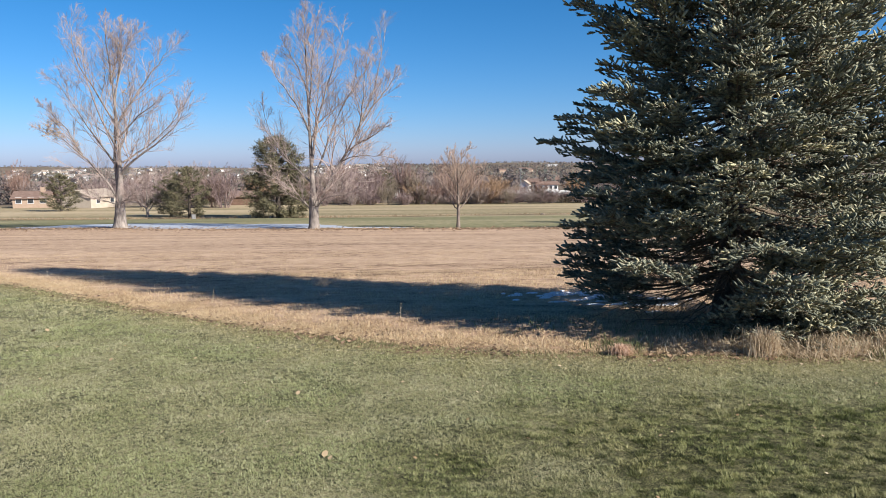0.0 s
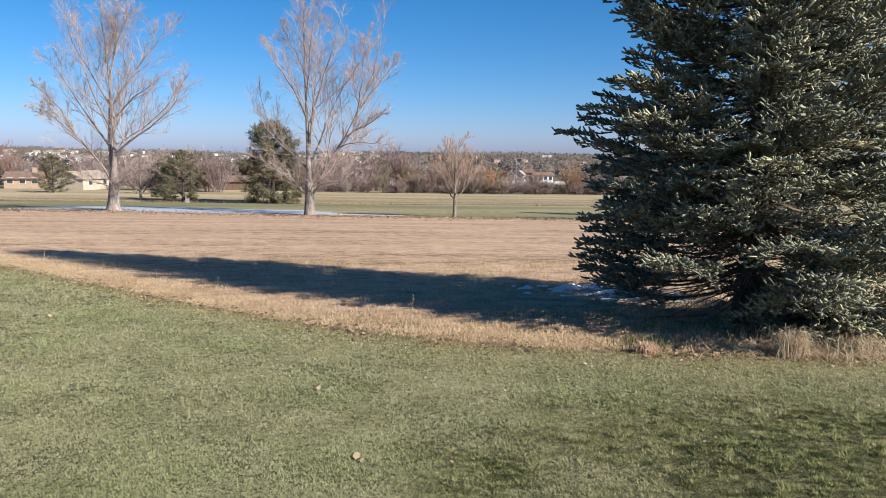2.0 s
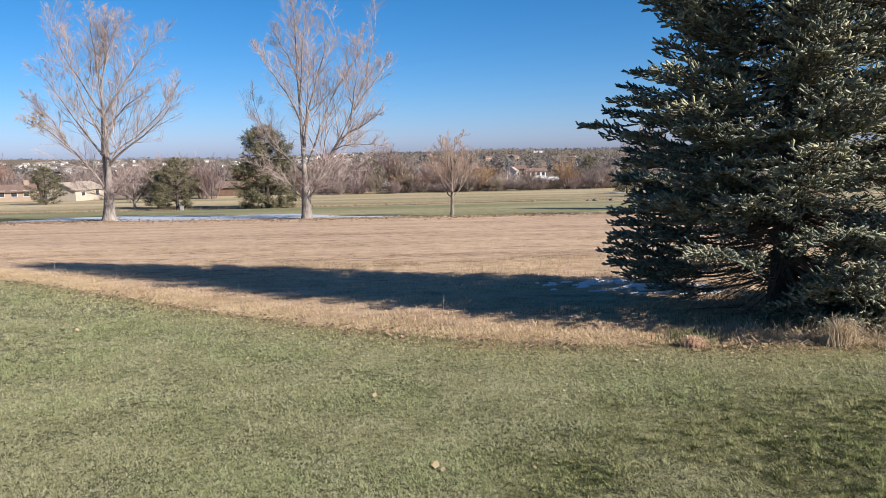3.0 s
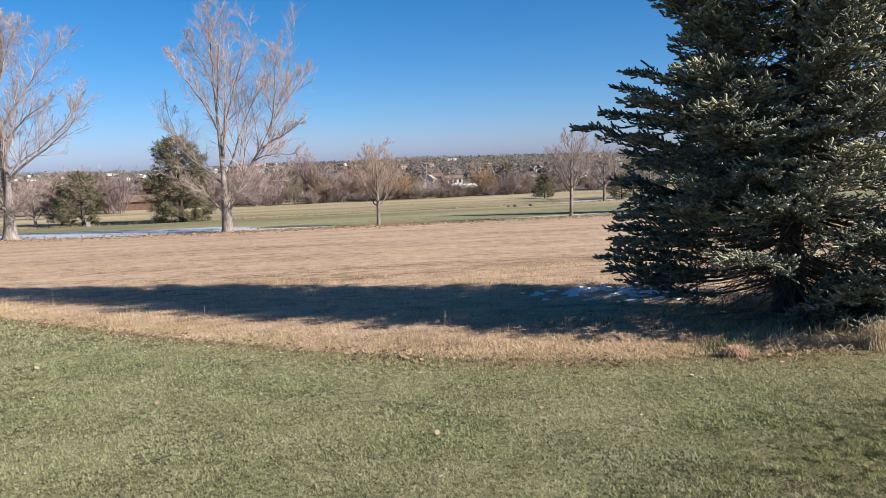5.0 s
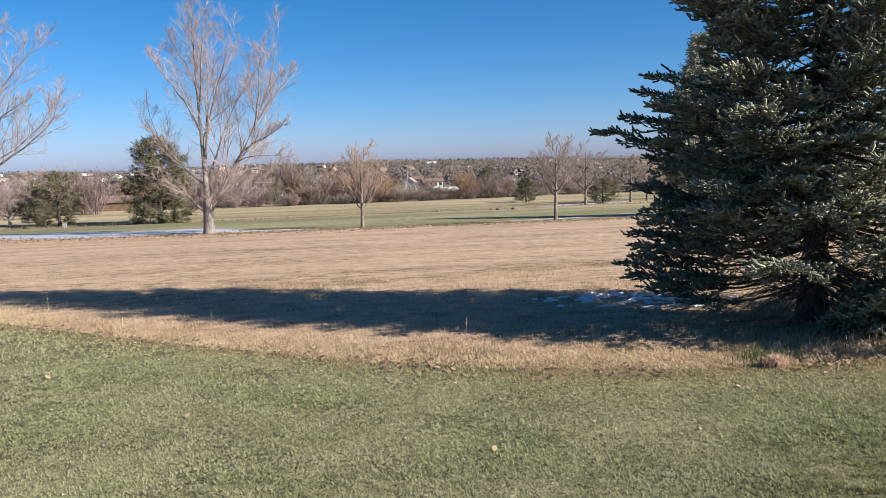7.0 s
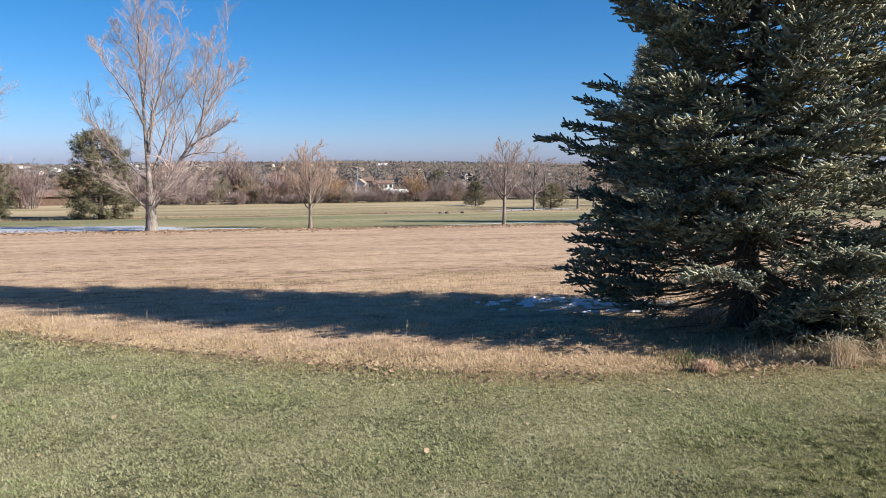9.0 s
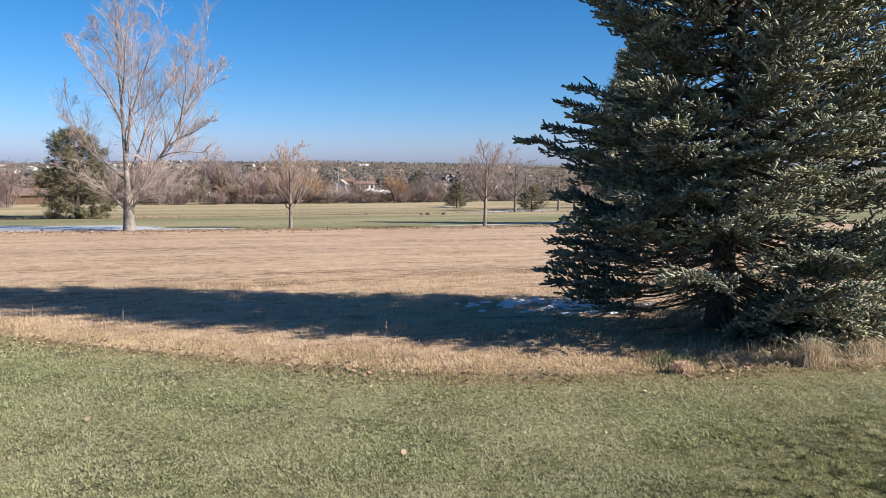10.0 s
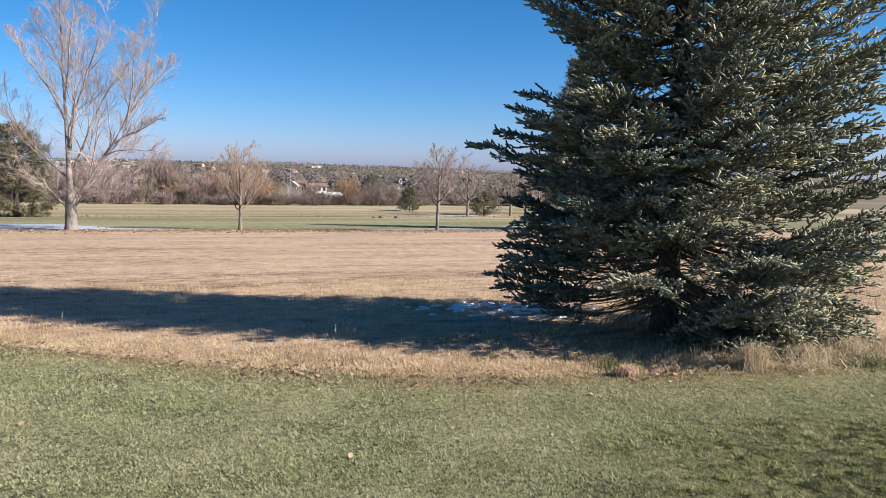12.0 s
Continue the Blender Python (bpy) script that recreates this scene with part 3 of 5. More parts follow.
def spruce_limb(root, az, length, rise, droop, lift, fine, spacing, bare=0.22, twigs=1.0, shoot=0.098):
    """One limb with side twigs and needled shoots, as one mesh."""
    s = Soup()
    P = limb_line(root, az, length, rise, droop, lift)[None]
    R = np.linspace(0.010 + 0.007 * length, 0.004, 9)[None]
    s.add(*tubes(P, R, 5), 0)
    n = max(int(length * (1 - bare) / spacing * 2 * twigs), 6)
    t = bare + (1 - bare) * (np.arange(n) + rng.random(n)) / n
    f = np.clip(t * 8, 0, 7.999)
    i = f.astype(int)
    w = (f - i)[:, None]
    base = P[0, i] * (1 - w) + P[0, i + 1] * w
    tan = unit(P[0, i + 1] - P[0, i])
    side = unit(np.cross(tan, np.array([0, 0, 1.0]))) * np.where(np.arange(n) % 2, 1, -1)[:, None]
    ang = np.radians(rng.uniform(38, 62, n))[:, None]
    d = unit(tan * np.cos(ang) + side * np.sin(ang) + np.array([0, 0, 1.0]) * rng.normal(-0.04, 0.13, (n, 1)))
    L = (0.13 + 0.40 * length * (1 - t) ** 0.75 * (0.45 + 0.8 * t)) * rng.uniform(0.6, 1.25, n)
    k = 5
    C = np.empty((n, k, 3))
    C[:, 0] = base
    for j in range(1, k):
        d = unit(d + rng.normal(size=d.shape) * 0.06 + tan * 0.10 + np.array([0, 0, -0.10 if j < 3 else 0.08]))
        C[:, j] = C[:, j - 1] + d * (L / (k - 1))[:, None]
    s.add(*tubes(C, np.linspace(0.006, 0.0025, k)[None].repeat(n, 0), 3), 0)
    # shoots on both sides of every twig, at its tip, and along the limb's outer half
    pos, way, size = [], [], []
    step = 0.056 if fine else 0.16 if shoot > 0.2 else 0.10
    for j in range(n):
        m = max(int(L[j] / step), 1)
        u = np.clip((np.arange(m) + rng.random(m)) / m, 0, 0.999) * (k - 1)
        q = u.astype(int)
        b = C[j, q] * (1 - (u - q))[:, None] + C[j, q + 1] * (u - q)[:, None]
        tj = unit(C[j, q + 1] - C[j, q])
        sd = unit(np.cross(tj, np.array([0, 0, 1.0]))) * np.where(np.arange(m) % 2, 1, -1)[:, None]
        pos.append(b)
        way.append(unit(tj * 0.75 + sd * 0.6 + np.array([0, 0, 1.0]) * rng.normal(0.42, 0.30, (m, 1))))
        size.append(shoot * rng.uniform(0.7, 1.25, m))
        pos.append(C[j, -2:-1]), way.append(unit(C[j, -1:] - C[j, -2:-1])), size.append(np.array([shoot * 1.2]))
    m = int(length * (1 - bare) / 0.05)
    u = (bare + (1 - bare) * rng.random(m)) * 7.99
    q = u.astype(int)
    pos.append(P[0, q] * (1 - (u - q))[:, None] + P[0, q + 1] * (u - q)[:, None])
    tj = unit(P[0, q + 1] - P[0, q])
    way.append(unit(tj * 0.8 + rng.normal(size=(m, 3)) * 0.5))
    size.append(shoot * rng.uniform(0.8, 1.25, m))
    pos.append(P[:, -1] - 0.02 * unit(P[:, -1] - P[:, -2])), way.append(unit(P[:, -1] - P[:, -2])), size.append(np.array([shoot * 1.4]))
    place_shoots(s, np.concatenate(pos), np.concatenate(way), np.concatenate(size), SHOOTS_FINE if fine else SHOOTS_FAR if shoot > 0.15 else SHOOTS_ROUGH, 1)
    return s.mesh("branch", [M_TWIG_SPRUCE, M_NEEDLE], True)


SPRUCE_AT = (3.75, 9.5)
SPRUCE_HEIGHT = 10.6
# reach of the crown over height above the ground
CROWN_H = [0.0, 0.5, 1.2, 2.4, 3.4, 4.4, 6.0, 8.0, 9.8, 10.8]
CROWN_R = [2.2, 2.4, 2.45, 2.4, 2.25, 2.15, 1.75, 1.2, 0.6, 0.08]
# long limbs that stick out of the outline: azimuth, reach, height of the tip above the ground
LONG_LIMBS = [(143, 2.70, 2.44), (146, 2.32, 2.62), (138, 2.2, 2.95), (141, 2.0, 3.15), (144, 2.34, 0.63), (150, 2.2, 0.50), (158, 1.9, 0.36), (146, 2.15, 0.9), (137, 2.2, 1.05), (166, 1.7, 0.6),
              (142, 1.66, 4.1), (134, 1.62, 4.45), (139, 2.1, 1.35), (147, 2.15, 1.7), (-38, 2.35, 3.6), (-40, 2.2, 4.2), (-45, 2.5, 2.6)]


def build_spruce():
    bx, by = SPRUCE_AT
    z0 = float(ground_z(bx, by))
    tree = tagged(new("spruce_tree"), "tall blue spruce with dense drooping needled branches", "tree")
    tree.location = (bx, by, z0)
    k = 14
    h = np.linspace(-0.15, SPRUCE_HEIGHT, k)
    P = np.stack([0.03 * np.sin(h * 0.9), 0.03 * np.cos(h * 0.7), h], -1)[None]
    R = np.interp(h, [-0.15, 0.1, 0.6, 5, SPRUCE_HEIGHT], [0.21, 0.165, 0.145, 0.095, 0.012])[None]
    s = Soup().add(*tubes(P, R, 14))
    part("trunk", s.mesh("trunk", [M_BARK_SPRUCE], True), tree)

    def limb(az, tip_r, tip_h, fine, spacing, bare, **more):
        share = tip_h / SPRUCE_HEIGHT
        rise = np.interp(share, [0, 0.12, 0.3, 0.6, 1], [-0.16, -0.10, 0.04, 0.35, 0.9]) + rng.normal() * 0.04
        droop, lift = rng.uniform(0.05, 0.11), rng.uniform(0.03, 0.12)
        start = max(tip_h - (rise + lift) * tip_r, 0.25)
        part("branch", spruce_limb(np.array([0, 0, start]), math.radians(az), tip_r, rise, droop, lift, fine, spacing, bare, **more), tree)

    for az, r, hh in LONG_LIMBS:
        limb(az, r, hh, True, 0.085, 0.42 if hh < 1.4 else 0.3)
    hh, turn = 0.30, 0.0
    while hh < SPRUCE_HEIGHT - 0.25:
        low = hh < 5.2
        count = 10 if low else 9
        for j in range(count):
            az = turn + j * 360 / count + rng.uniform(-14, 14)
            toward = math.sin(math.radians(az + 35)) < 0.30       # the half that the lawn sees
            r = float(np.interp(hh, CROWN_H, CROWN_R)) * rng.uniform(0.78, 1.04)
            if hh < 0.55 and 95 < az % 360 < 278:
                continue                                          # open below on the shaded side
            if hh < 1.3 and 190 < az % 360 < 248 and rng.random() < 0.5:
                continue
            if hh < 0.7:
                r *= 0.95 if az % 360 > 285 else 0.72
            if math.cos(math.radians(az + 30)) > 0.4 and hh < 4.0:
                r *= 1.13                                         # fuller on the sunny side
            outline = math.cos(math.radians(az - 141)) > 0.75
            if outline:
                r *= 0.64 if 2.9 < hh < 4.05 else 0.90 if hh > 3.4 else 0.86
            open_side = hh < 1.5 and 95 < az % 360 < 250
            limb(az, r, hh + rng.uniform(-0.07, 0.07), low and toward, 0.085 if low else 0.15, 0.48 if open_side else 0.30 if low else 0.15,
                 **({} if low else {"shoot": 0.25}))
        turn += 26.0 + rng.uniform(-8, 8)
        hh += 0.245 if low else 0.33
    # skirt of low limbs on the sunny side, down to the weeds
    for az, r, hh in ((-78, 2.0, 0.36), (-66, 2.15, 0.42), (-90, 1.75, 0.55), (-52, 2.2, 0.32), (-72, 1.7, 0.75), (-100, 1.8, 0.26), (-84, 2.1, 0.2), (-60, 2.3, 0.18), (-44, 2.35, 0.22), (-30, 2.4, 0.28), (-95, 1.55, 0.48), (-76, 1.85, 0.38), (-62, 1.9, 0.52), (-48, 2.0, 0.46), (-112, 1.5, 0.32)):
        limb(az, r, hh, True, 0.085, 0.3)
    # dead bare twigs near the trunk
    n = 260
    h = rng.uniform(0.35, 4.6, n)
    a = rng.random(n) * 2 * np.pi
    d = np.stack([np.cos(a), np.sin(a), rng.normal(-0.1, 0.2, n)], -1)
    C = np.empty((n, 4, 3))
    C[:, 0] = np.stack([np.cos(a) * 0.1, np.sin(a) * 0.1, h], -1)
    L = rng.uniform(0.5, 1.5, n)
    for j in range(1, 4):
        d = unit(d + rng.normal(size=d.shape) * 0.18)
        C[:, j] = C[:, j - 1] + d * (L / 3)[:, None]
    s = Soup().add(*tubes(C, np.linspace(0.009, 0.003, 4)[None].repeat(n, 0), 3))
    # crooked dead limbs low down, where light no longer reaches
    m = 64
    a2 = rng.uniform(1.6, 4.9, m)
    d = np.stack([np.cos(a2), np.sin(a2), rng.normal(-0.05, 0.15, m)], -1)
    E = np.empty((m, 4, 3))
    E[:, 0] = np.stack([np.cos(a2) * 0.1, np.sin(a2) * 0.1, rng.uniform(0.3, 1.5, m)], -1)
    L = rng.uniform(0.8, 1.9, m)
    for j in range(1, 4):
        d = unit(d + rng.normal(size=d.shape) * 0.4 + np.array([0, 0, -0.10]))
        E[:, j] = E[:, j - 1] + d * (L / 3)[:, None]
    E[:, :, 2] = np.maximum(E[:, :, 2], 0.06)
    s.add(*tubes(E, np.linspace(0.010, 0.003, 4)[None].repeat(m, 0), 3))
    s.add(*tubes(*spawn(E, np.full((m, 4), 0.006), 9, 0.2, 48, (0.32, 0.14), -0.05, 3, 0.003, 0.22), 3))
    D, DR = spawn(C, np.full((n, 4), 0.006), 5, 0.25, 45, (0.3, 0.12), 0.0, 3, 0.003, 0.2)
    s.add(*tubes(D, DR, 3))
    part("deadwood", s.mesh("deadwood", [M_TWIG_SPRUCE]), tree, "bare dry grey-brown dead twigs")


rng = np.random.default_rng(12)
build_spruce()
rng = np.random.default_rng(13)


# ---- bare trees ----
def smooth_line(points, k):
    """A smooth polyline of k points through a few."""
    p = np.array(points, float)
    t = np.linspace(0, 1, len(p))
    s = np.linspace(0, 1, k)
    line = np.stack([np.interp(s, t, p[:, j]) for j in range(3)], -1)
    for _ in range(2):
        line[1:-1] = (line[:-2] + 2 * line[1:-1] + line[2:]) / 4
    return line


def bare_tree(name, label, at, trunk, limbs, bark_mat, twig_mat, counts=(15, 9, 8), twig_r=0.0068, up=0.10, group="", leaves=0, size=FAR, leaf_spots=(), slim=1.0, thick=0.0, taper=1.0, lengths=((0.40, 0.08), (0.42, 0.15), (0.5, 0.3))):
    """trunk: (x, y, z, radius) along it; limbs: each a start radius and its points, from the tree's foot."""
    tree = tagged(new(name), label, "tree", group)
    tree.location, tree.scale = (at[0], at[1], float(ground_z(*at)) - 0.05), (size, size, size)
    tp = np.array(trunk, float)
    k = 12
    line = smooth_line(tp[:, :3], k)
    rad = np.interp(np.linspace(0, 1, k), np.linspace(0, 1, len(tp)), tp[:, 3])
    rad = rad * np.interp(line[:, 2], [2.5, 6.0], [1.0, taper])
    s = Soup().add(*tubes(line[None], rad[None], 12))
    part("trunk", s.mesh("trunk", [bark_mat], True), tree)
    LP, LR = [], []
    for r, pts in limbs:
        line = smooth_line(pts, 10)
        line[1:] += rng.normal(size=(9, 3)) * 0.05
        LP.append(line)
        LR.append(slim * r * (1 - np.linspace(0, 1, 10)) ** 1.1 * 0.80 + 0.012)
        part("limb", Soup().add(*tubes(line[None], LR[-1][None], 7)).mesh("limb", [bark_mat], True), tree)
    P, R = np.array(LP), np.array(LR)
    A, AR = spawn(P, R, counts[0], 0.12, 43, lengths[0], up * 1.3, 6, 0.014 + thick, ratio=0.5)
    B, BR = spawn(A, AR, counts[1], 0.15, 40, lengths[1], up * 0.9, 4, 0.009 + thick * 0.6, wild=0.2)
    C, CR = spawn(B, BR, counts[2], 0.12, 36, lengths[2], up * 0.8, 3, twig_r)
    s = Soup().add(*tubes(A, AR, 4)).add(*tubes(B, BR, 3)).add(*tubes(C, CR, 3))
    part("crown", s.mesh("crown", [twig_mat]), tree)
    if leaves:
        near = np.zeros(len(C), bool)
        for cx, cy, cz, r in leaf_spots:
            near |= np.linalg.norm(C[:, 1] - np.array([cx, cy, cz]), axis=-1) < r
        some = C[near] if near.any() else C
        pick = some[rng.integers(len(some), size=leaves), 1]
        n = len(pick)
        a, b = across(unit(rng.normal(size=(n, 3))))
        w = 0.06
        V = np.stack([pick, pick + a * w + b * w * 0.5, pick + b * w * 1.8, pick - a * w + b * w * 0.5], 1)
        T = np.array([[0, 1, 2], [0, 2, 3]])[None] + (np.arange(n) * 4)[:, None, None]
        part("dead_leaves", Soup().add(V, T).mesh("dead_leaves", [M_DEADLEAF]), tree, "few brown leaves still hanging")
    return tree


def limb_fan(heights, reach, top, seed, start=0.10, steep=1.0):
    """Limbs from points on the stem, fanning out and up."""
    r = np.random.default_rng(seed)
    out = []
    for i, h in enumerate(heights):
        a = i * 2.4 + r.random() * 0.7
        L = reach * (0.75 + 0.4 * r.random()) * (1 - 0.55 * (h - heights[0]) / max(heights[-1] - heights[0], 0.1))
        zt = min(h + L * (steep + 0.5 * r.random()), top)
        c, s = math.cos(a), math.sin(a)
        out.append((start * (1 - 0.5 * i / len(heights)), [(0, 0, h), (c * L * 0.4, s * L * 0.4, h + (zt - h) * 0.32), (c * L * 0.8, s * L * 0.8, h + (zt - h) * 0.7), (c * L, s * L, zt)]))
    return out


BIG = "large bare cottonwood with pale upswept branches"
WHIPS = ((0.34, 0.14), (0.36, 0.22), (0.45, 0.34))
bare_tree("bare_tree", BIG + ", few dead leaves", (-33.0, 74.5),
          [(0, 0, 0, 0.85), (0.02, 0, 0.5, 0.58), (0.05, 0, 1.8, 0.50), (0.15, 0, 3.2, 0.42), (0.32, 0, 5.4, 0.29), (0.40, 0.05, 7.6, 0.24), (0.25, 0, 10.4, 0.18), (0.12, 0, 13.4, 0.12), (-0.1, 0, 16.6, 0.06)],
          [(0.16, [(-0.05, 0, 14.5), (-0.2, 0.1, 16.6), (-0.4, 0.1, 18.8), (-0.5, 0, 21.2)]),
           (0.30, [(0.05, 0.1, 2.8), (-0.35, 0.2, 4.8), (-0.25, 0.4, 7.0), (-0.35, 0.5, 9.8), (0.0, 0.5, 13.0), (0.6, 0.5, 16.5), (1.1, 0.4, 19.6)]),
           (0.19, [(-0.2, 0, 3.2), (-1.2, -0.3, 5.2), (-2.9, -0.8, 7.4), (-4.4, -1.0, 8.9), (-6.6, -1.2, 10.2)]),
           (0.13, [(-3.0, -0.8, 7.5), (-4.2, -0.4, 9.4), (-5.6, 0.0, 11.0), (-7.6, 0.2, 12.8)]),
           (0.17, [(-0.2, 0.3, 6.4), (-1.9, 0.8, 8.6), (-3.6, 1.2, 10.9), (-5.2, 1.4, 13.4), (-6.4, 1.4, 15.2)]),
           (0.15, [(-0.2, 0.4, 10.8), (-1.7, 0.2, 13.8), (-3.2, 0.0, 15.9), (-3.8, 0.0, 18.4), (-3.9, 0, 20.9)]),
           (0.20, [(0.3, 0, 5.4), (1.8, -0.5, 6.9), (4.0, -1.2, 8.0), (6.0, -1.5, 9.4), (7.5, -1.6, 11.0), (8.1, -1.6, 13.0)]),
           (0.14, [(0.35, 0, 6.6), (2.0, 0.9, 7.6), (4.5, 1.6, 9.8), (6.0, 1.9, 11.6), (6.6, 2.0, 12.8)]),
           (0.15, [(0.3, 0, 9.2), (2.2, -0.6, 10.8), (4.0, -0.9, 12.0), (5.3, -1.0, 13.2)]),
           (0.16, [(0.3, 0, 10.4), (2.0, 0.7, 13.4), (3.3, 1.1, 15.4), (5.0, 1.3, 17.2), (5.8, 1.3, 18.6)]),
           (0.12, [(0.1, 0, 13.0), (1.3, -0.4, 16.5), (2.1, -0.6, 18.4), (3.0, -0.6, 19.6)]),
           (0.10, [(0, 0, 15.0), (0.9, 0.2, 18.0), (1.1, 0.2, 20.8)]),
           (0.14, [(0.2, 0, 8.0), (-0.6, -1.6, 11.0), (-1.4, -2.4, 14.5), (-1.7, -2.4, 18.0)]),
           (0.14, [(0.2, 0, 7.6), (0.9, 1.9, 10.8), (0.7, 2.8, 14.2), (0.4, 2.8, 17.4)]),
           (0.08, [(0.1, 0, 2.4), (1.6, -1.0, 3.4), (3.8, -1.8, 4.2), (6.0, -2.2, 5.4)]),
           (0.08, [(0, 0, 2.4), (-0.9, -1.4, 3.0), (-1.8, -2.2, 3.4), (-2.4, -2.6, 4.6)]),
           (0.07, [(0.1, 0, 2.0), (0.9, -1.6, 2.8), (2.0, -2.6, 3.0), (3.0, -3.2, 3.8)])],
          M_BARK_GREY, M_TWIG_PALE, (15, 9, 6), 0.0078, 0.14, leaves=1700, slim=0.8, thick=0.011, taper=0.68, size=1.0, lengths=WHIPS, leaf_spots=((-2.75, -0.6, 8.1, 1.3), (-5.8, -1.0, 9.9, 1.2), (0.2, 0.2, 14.5, 1.6), (-0.3, 0.3, 11.0, 1.0)))
bare_tree("bare_tree", BIG + ", forked low", (-12.82, 72.5),
          [(0, 0, 0, 0.62), (0, 0, 0.4, 0.50), (0.03, 0, 1.7, 0.47), (-0.02, 0, 4.2, 0.31), (-0.1, 0, 6.7, 0.26), (-0.18, 0, 9.8, 0.20), (-0.27, 0, 12.2, 0.15), (-0.28, 0, 15.5, 0.09), (-0.3, 0, 18.0, 0.05)],
          [(0.12, [(-0.3, 0, 16.0), (-0.35, 0.1, 18.0), (-0.3, 0, 20.0), (-0.2, 0, 21.9)]),
           (0.33, [(0.15, 0, 1.9), (0.6, 0.1, 2.7), (1.7, 0.3, 4.6), (2.5, 0.4, 6.5), (4.0, 0.6, 8.3), (5.0, 0.7, 10.7), (6.0, 0.8, 13.0), (6.9, 0.8, 16.0), (7.3, 0.8, 18.4)]),
           (0.22, [(0.0, 0, 6.6), (0.3, -0.3, 9.4), (1.0, -0.6, 11.7), (1.8, -0.8, 14.2), (2.8, -0.8, 16.5), (3.5, -0.7, 19.2)]),
           (0.14, [(-0.2, 0, 1.8), (-0.9, -0.3, 2.8), (-1.8, -0.7, 4.0), (-3.0, -1.0, 4.8), (-4.9, -1.2, 5.6)]),
           (0.14, [(-0.1, 0, 4.6), (-1.7, 0.8, 6.0), (-3.4, 1.2, 7.6), (-4.5, 1.4, 9.6), (-5.1, 1.5, 12.4)]),
           (0.15, [(-0.2, 0, 9.6), (-1.0, -0.5, 11.8), (-2.1, -0.8, 13.3), (-3.2, -0.9, 15.0), (-3.6, -0.9, 16.4)]),
           (0.13, [(-0.25, 0, 12.8), (-0.8, 0.5, 15.2), (-2.0, 0.8, 17.0), (-2.5, 0.8, 18.2)]),
           (0.18, [(0.3, 0.2, 5.4), (1.2, 1.0, 7.8), (2.3, 1.6, 11.3), (4.2, 1.8, 14.2), (5.4, 1.8, 15.8)]),
           (0.15, [(3.6, 0.6, 7.8), (4.9, -0.2, 8.6), (6.2, -0.6, 9.2), (7.8, -0.8, 10.2)]),
           (0.14, [(5.0, 0.7, 10.6), (6.2, 1.2, 12.4), (7.6, 1.4, 14.0), (8.6, 1.4, 15.6)]),
           (0.14, [(4.6, 0.7, 9.6), (5.2, -0.6, 12.0), (5.4, -1.2, 14.6), (5.8, -1.3, 17.2)]),
           (0.14, [(-0.1, 0, 8.4), (0.3, 1.5, 11.4), (0.5, 2.2, 14.8), (0.4, 2.2, 18.4)]),
           (0.13, [(-0.2, 0, 10.8), (0.3, -1.5, 14.0), (0.8, -1.9, 17.4), (1.2, -1.8, 20.2)]),
           (0.07, [(0.1, 0, 2.2), (1.4, -1.3, 3.2), (3.2, -2.0, 3.4), (5.4, -2.3, 4.2)]),
           (0.07, [(0.1, 0, 2.4), (1.8, 1.4, 3.4), (3.8, 2.2, 4.4), (6.2, 2.5, 5.8)]),
           (0.08, [(2.6, 0.4, 6.6), (4.4, -0.8, 7.2), (6.2, -1.2, 7.2), (8.0, -1.3, 7.0)]),
           (0.06, [(0, 0, 2.0), (0.8, -1.6, 3.4), (1.8, -2.4, 4.4), (2.6, -2.8, 5.8)])],
          M_BARK_GREY, M_TWIG_PALE, (15, 9, 6), 0.0078, 0.14, leaves=90, slim=0.8, thick=0.011, taper=0.68, size=1.0, lengths=WHIPS)

SMALL = "small bare young tree with a rounded twiggy crown"
bare_tree("bare_tree", SMALL + " of tan twigs", (1.54, 72.5), [(0, 0, 0, 0.19), (0, 0, 0.3, 0.14), (0.02, 0, 1.4, 0.12), (0.0, 0, 3.4, 0.07), (0, 0, 5.6, 0.01)],
          limb_fan([1.35, 1.45, 1.55, 1.7, 1.85, 2.0, 2.2, 2.5, 2.8, 3.1, 3.5, 3.9, 4.3, 4.8], 2.05, 6.4, 1, 0.05, 1.4), M_BARK_DARK, M_TWIG_ORANGE, (10, 7, 3), 0.0075, 0.22, "young trees along the field", lengths=((0.42, 0.12), (0.45, 0.2), (0.5, 0.3)))
bare_tree("bare_tree", SMALL + " of grey-brown twigs", (19.1, 66.5), [(0, 0, 0, 0.18), (0, 0, 0.3, 0.135), (0.02, 0, 1.7, 0.115), (0.05, 0, 3.6, 0.07), (0.1, 0, 5.8, 0.01)],
          limb_fan([1.8, 1.9, 2.0, 2.15, 2.3, 2.45, 2.6, 2.9, 3.2, 3.6, 4.0, 4.5, 5.0], 2.05, 6.4, 2, 0.05, 1.25), M_BARK_DARK, M_TWIG_GREY, (10, 7, 3), 0.0075, 0.18, "young trees along the field", size=1.24, lengths=((0.42, 0.12), (0.45, 0.2), (0.5, 0.3)))
bare_tree("bare_tree", SMALL + " and pale bark", far(-39.8, 98.0), [(0, 0, 0, 0.2), (0, 0, 1.2, 0.15), (0, 0, 4.2, 0.02)],
          limb_fan([0.8, 0.9, 1.1, 1.3, 1.6, 2.0], 2.9, 4.4, 3, 0.08), M_BARK_GREY, M_TWIG_PALE, (7, 5, 4), 0.014, 0.08, "trees across the fairway")
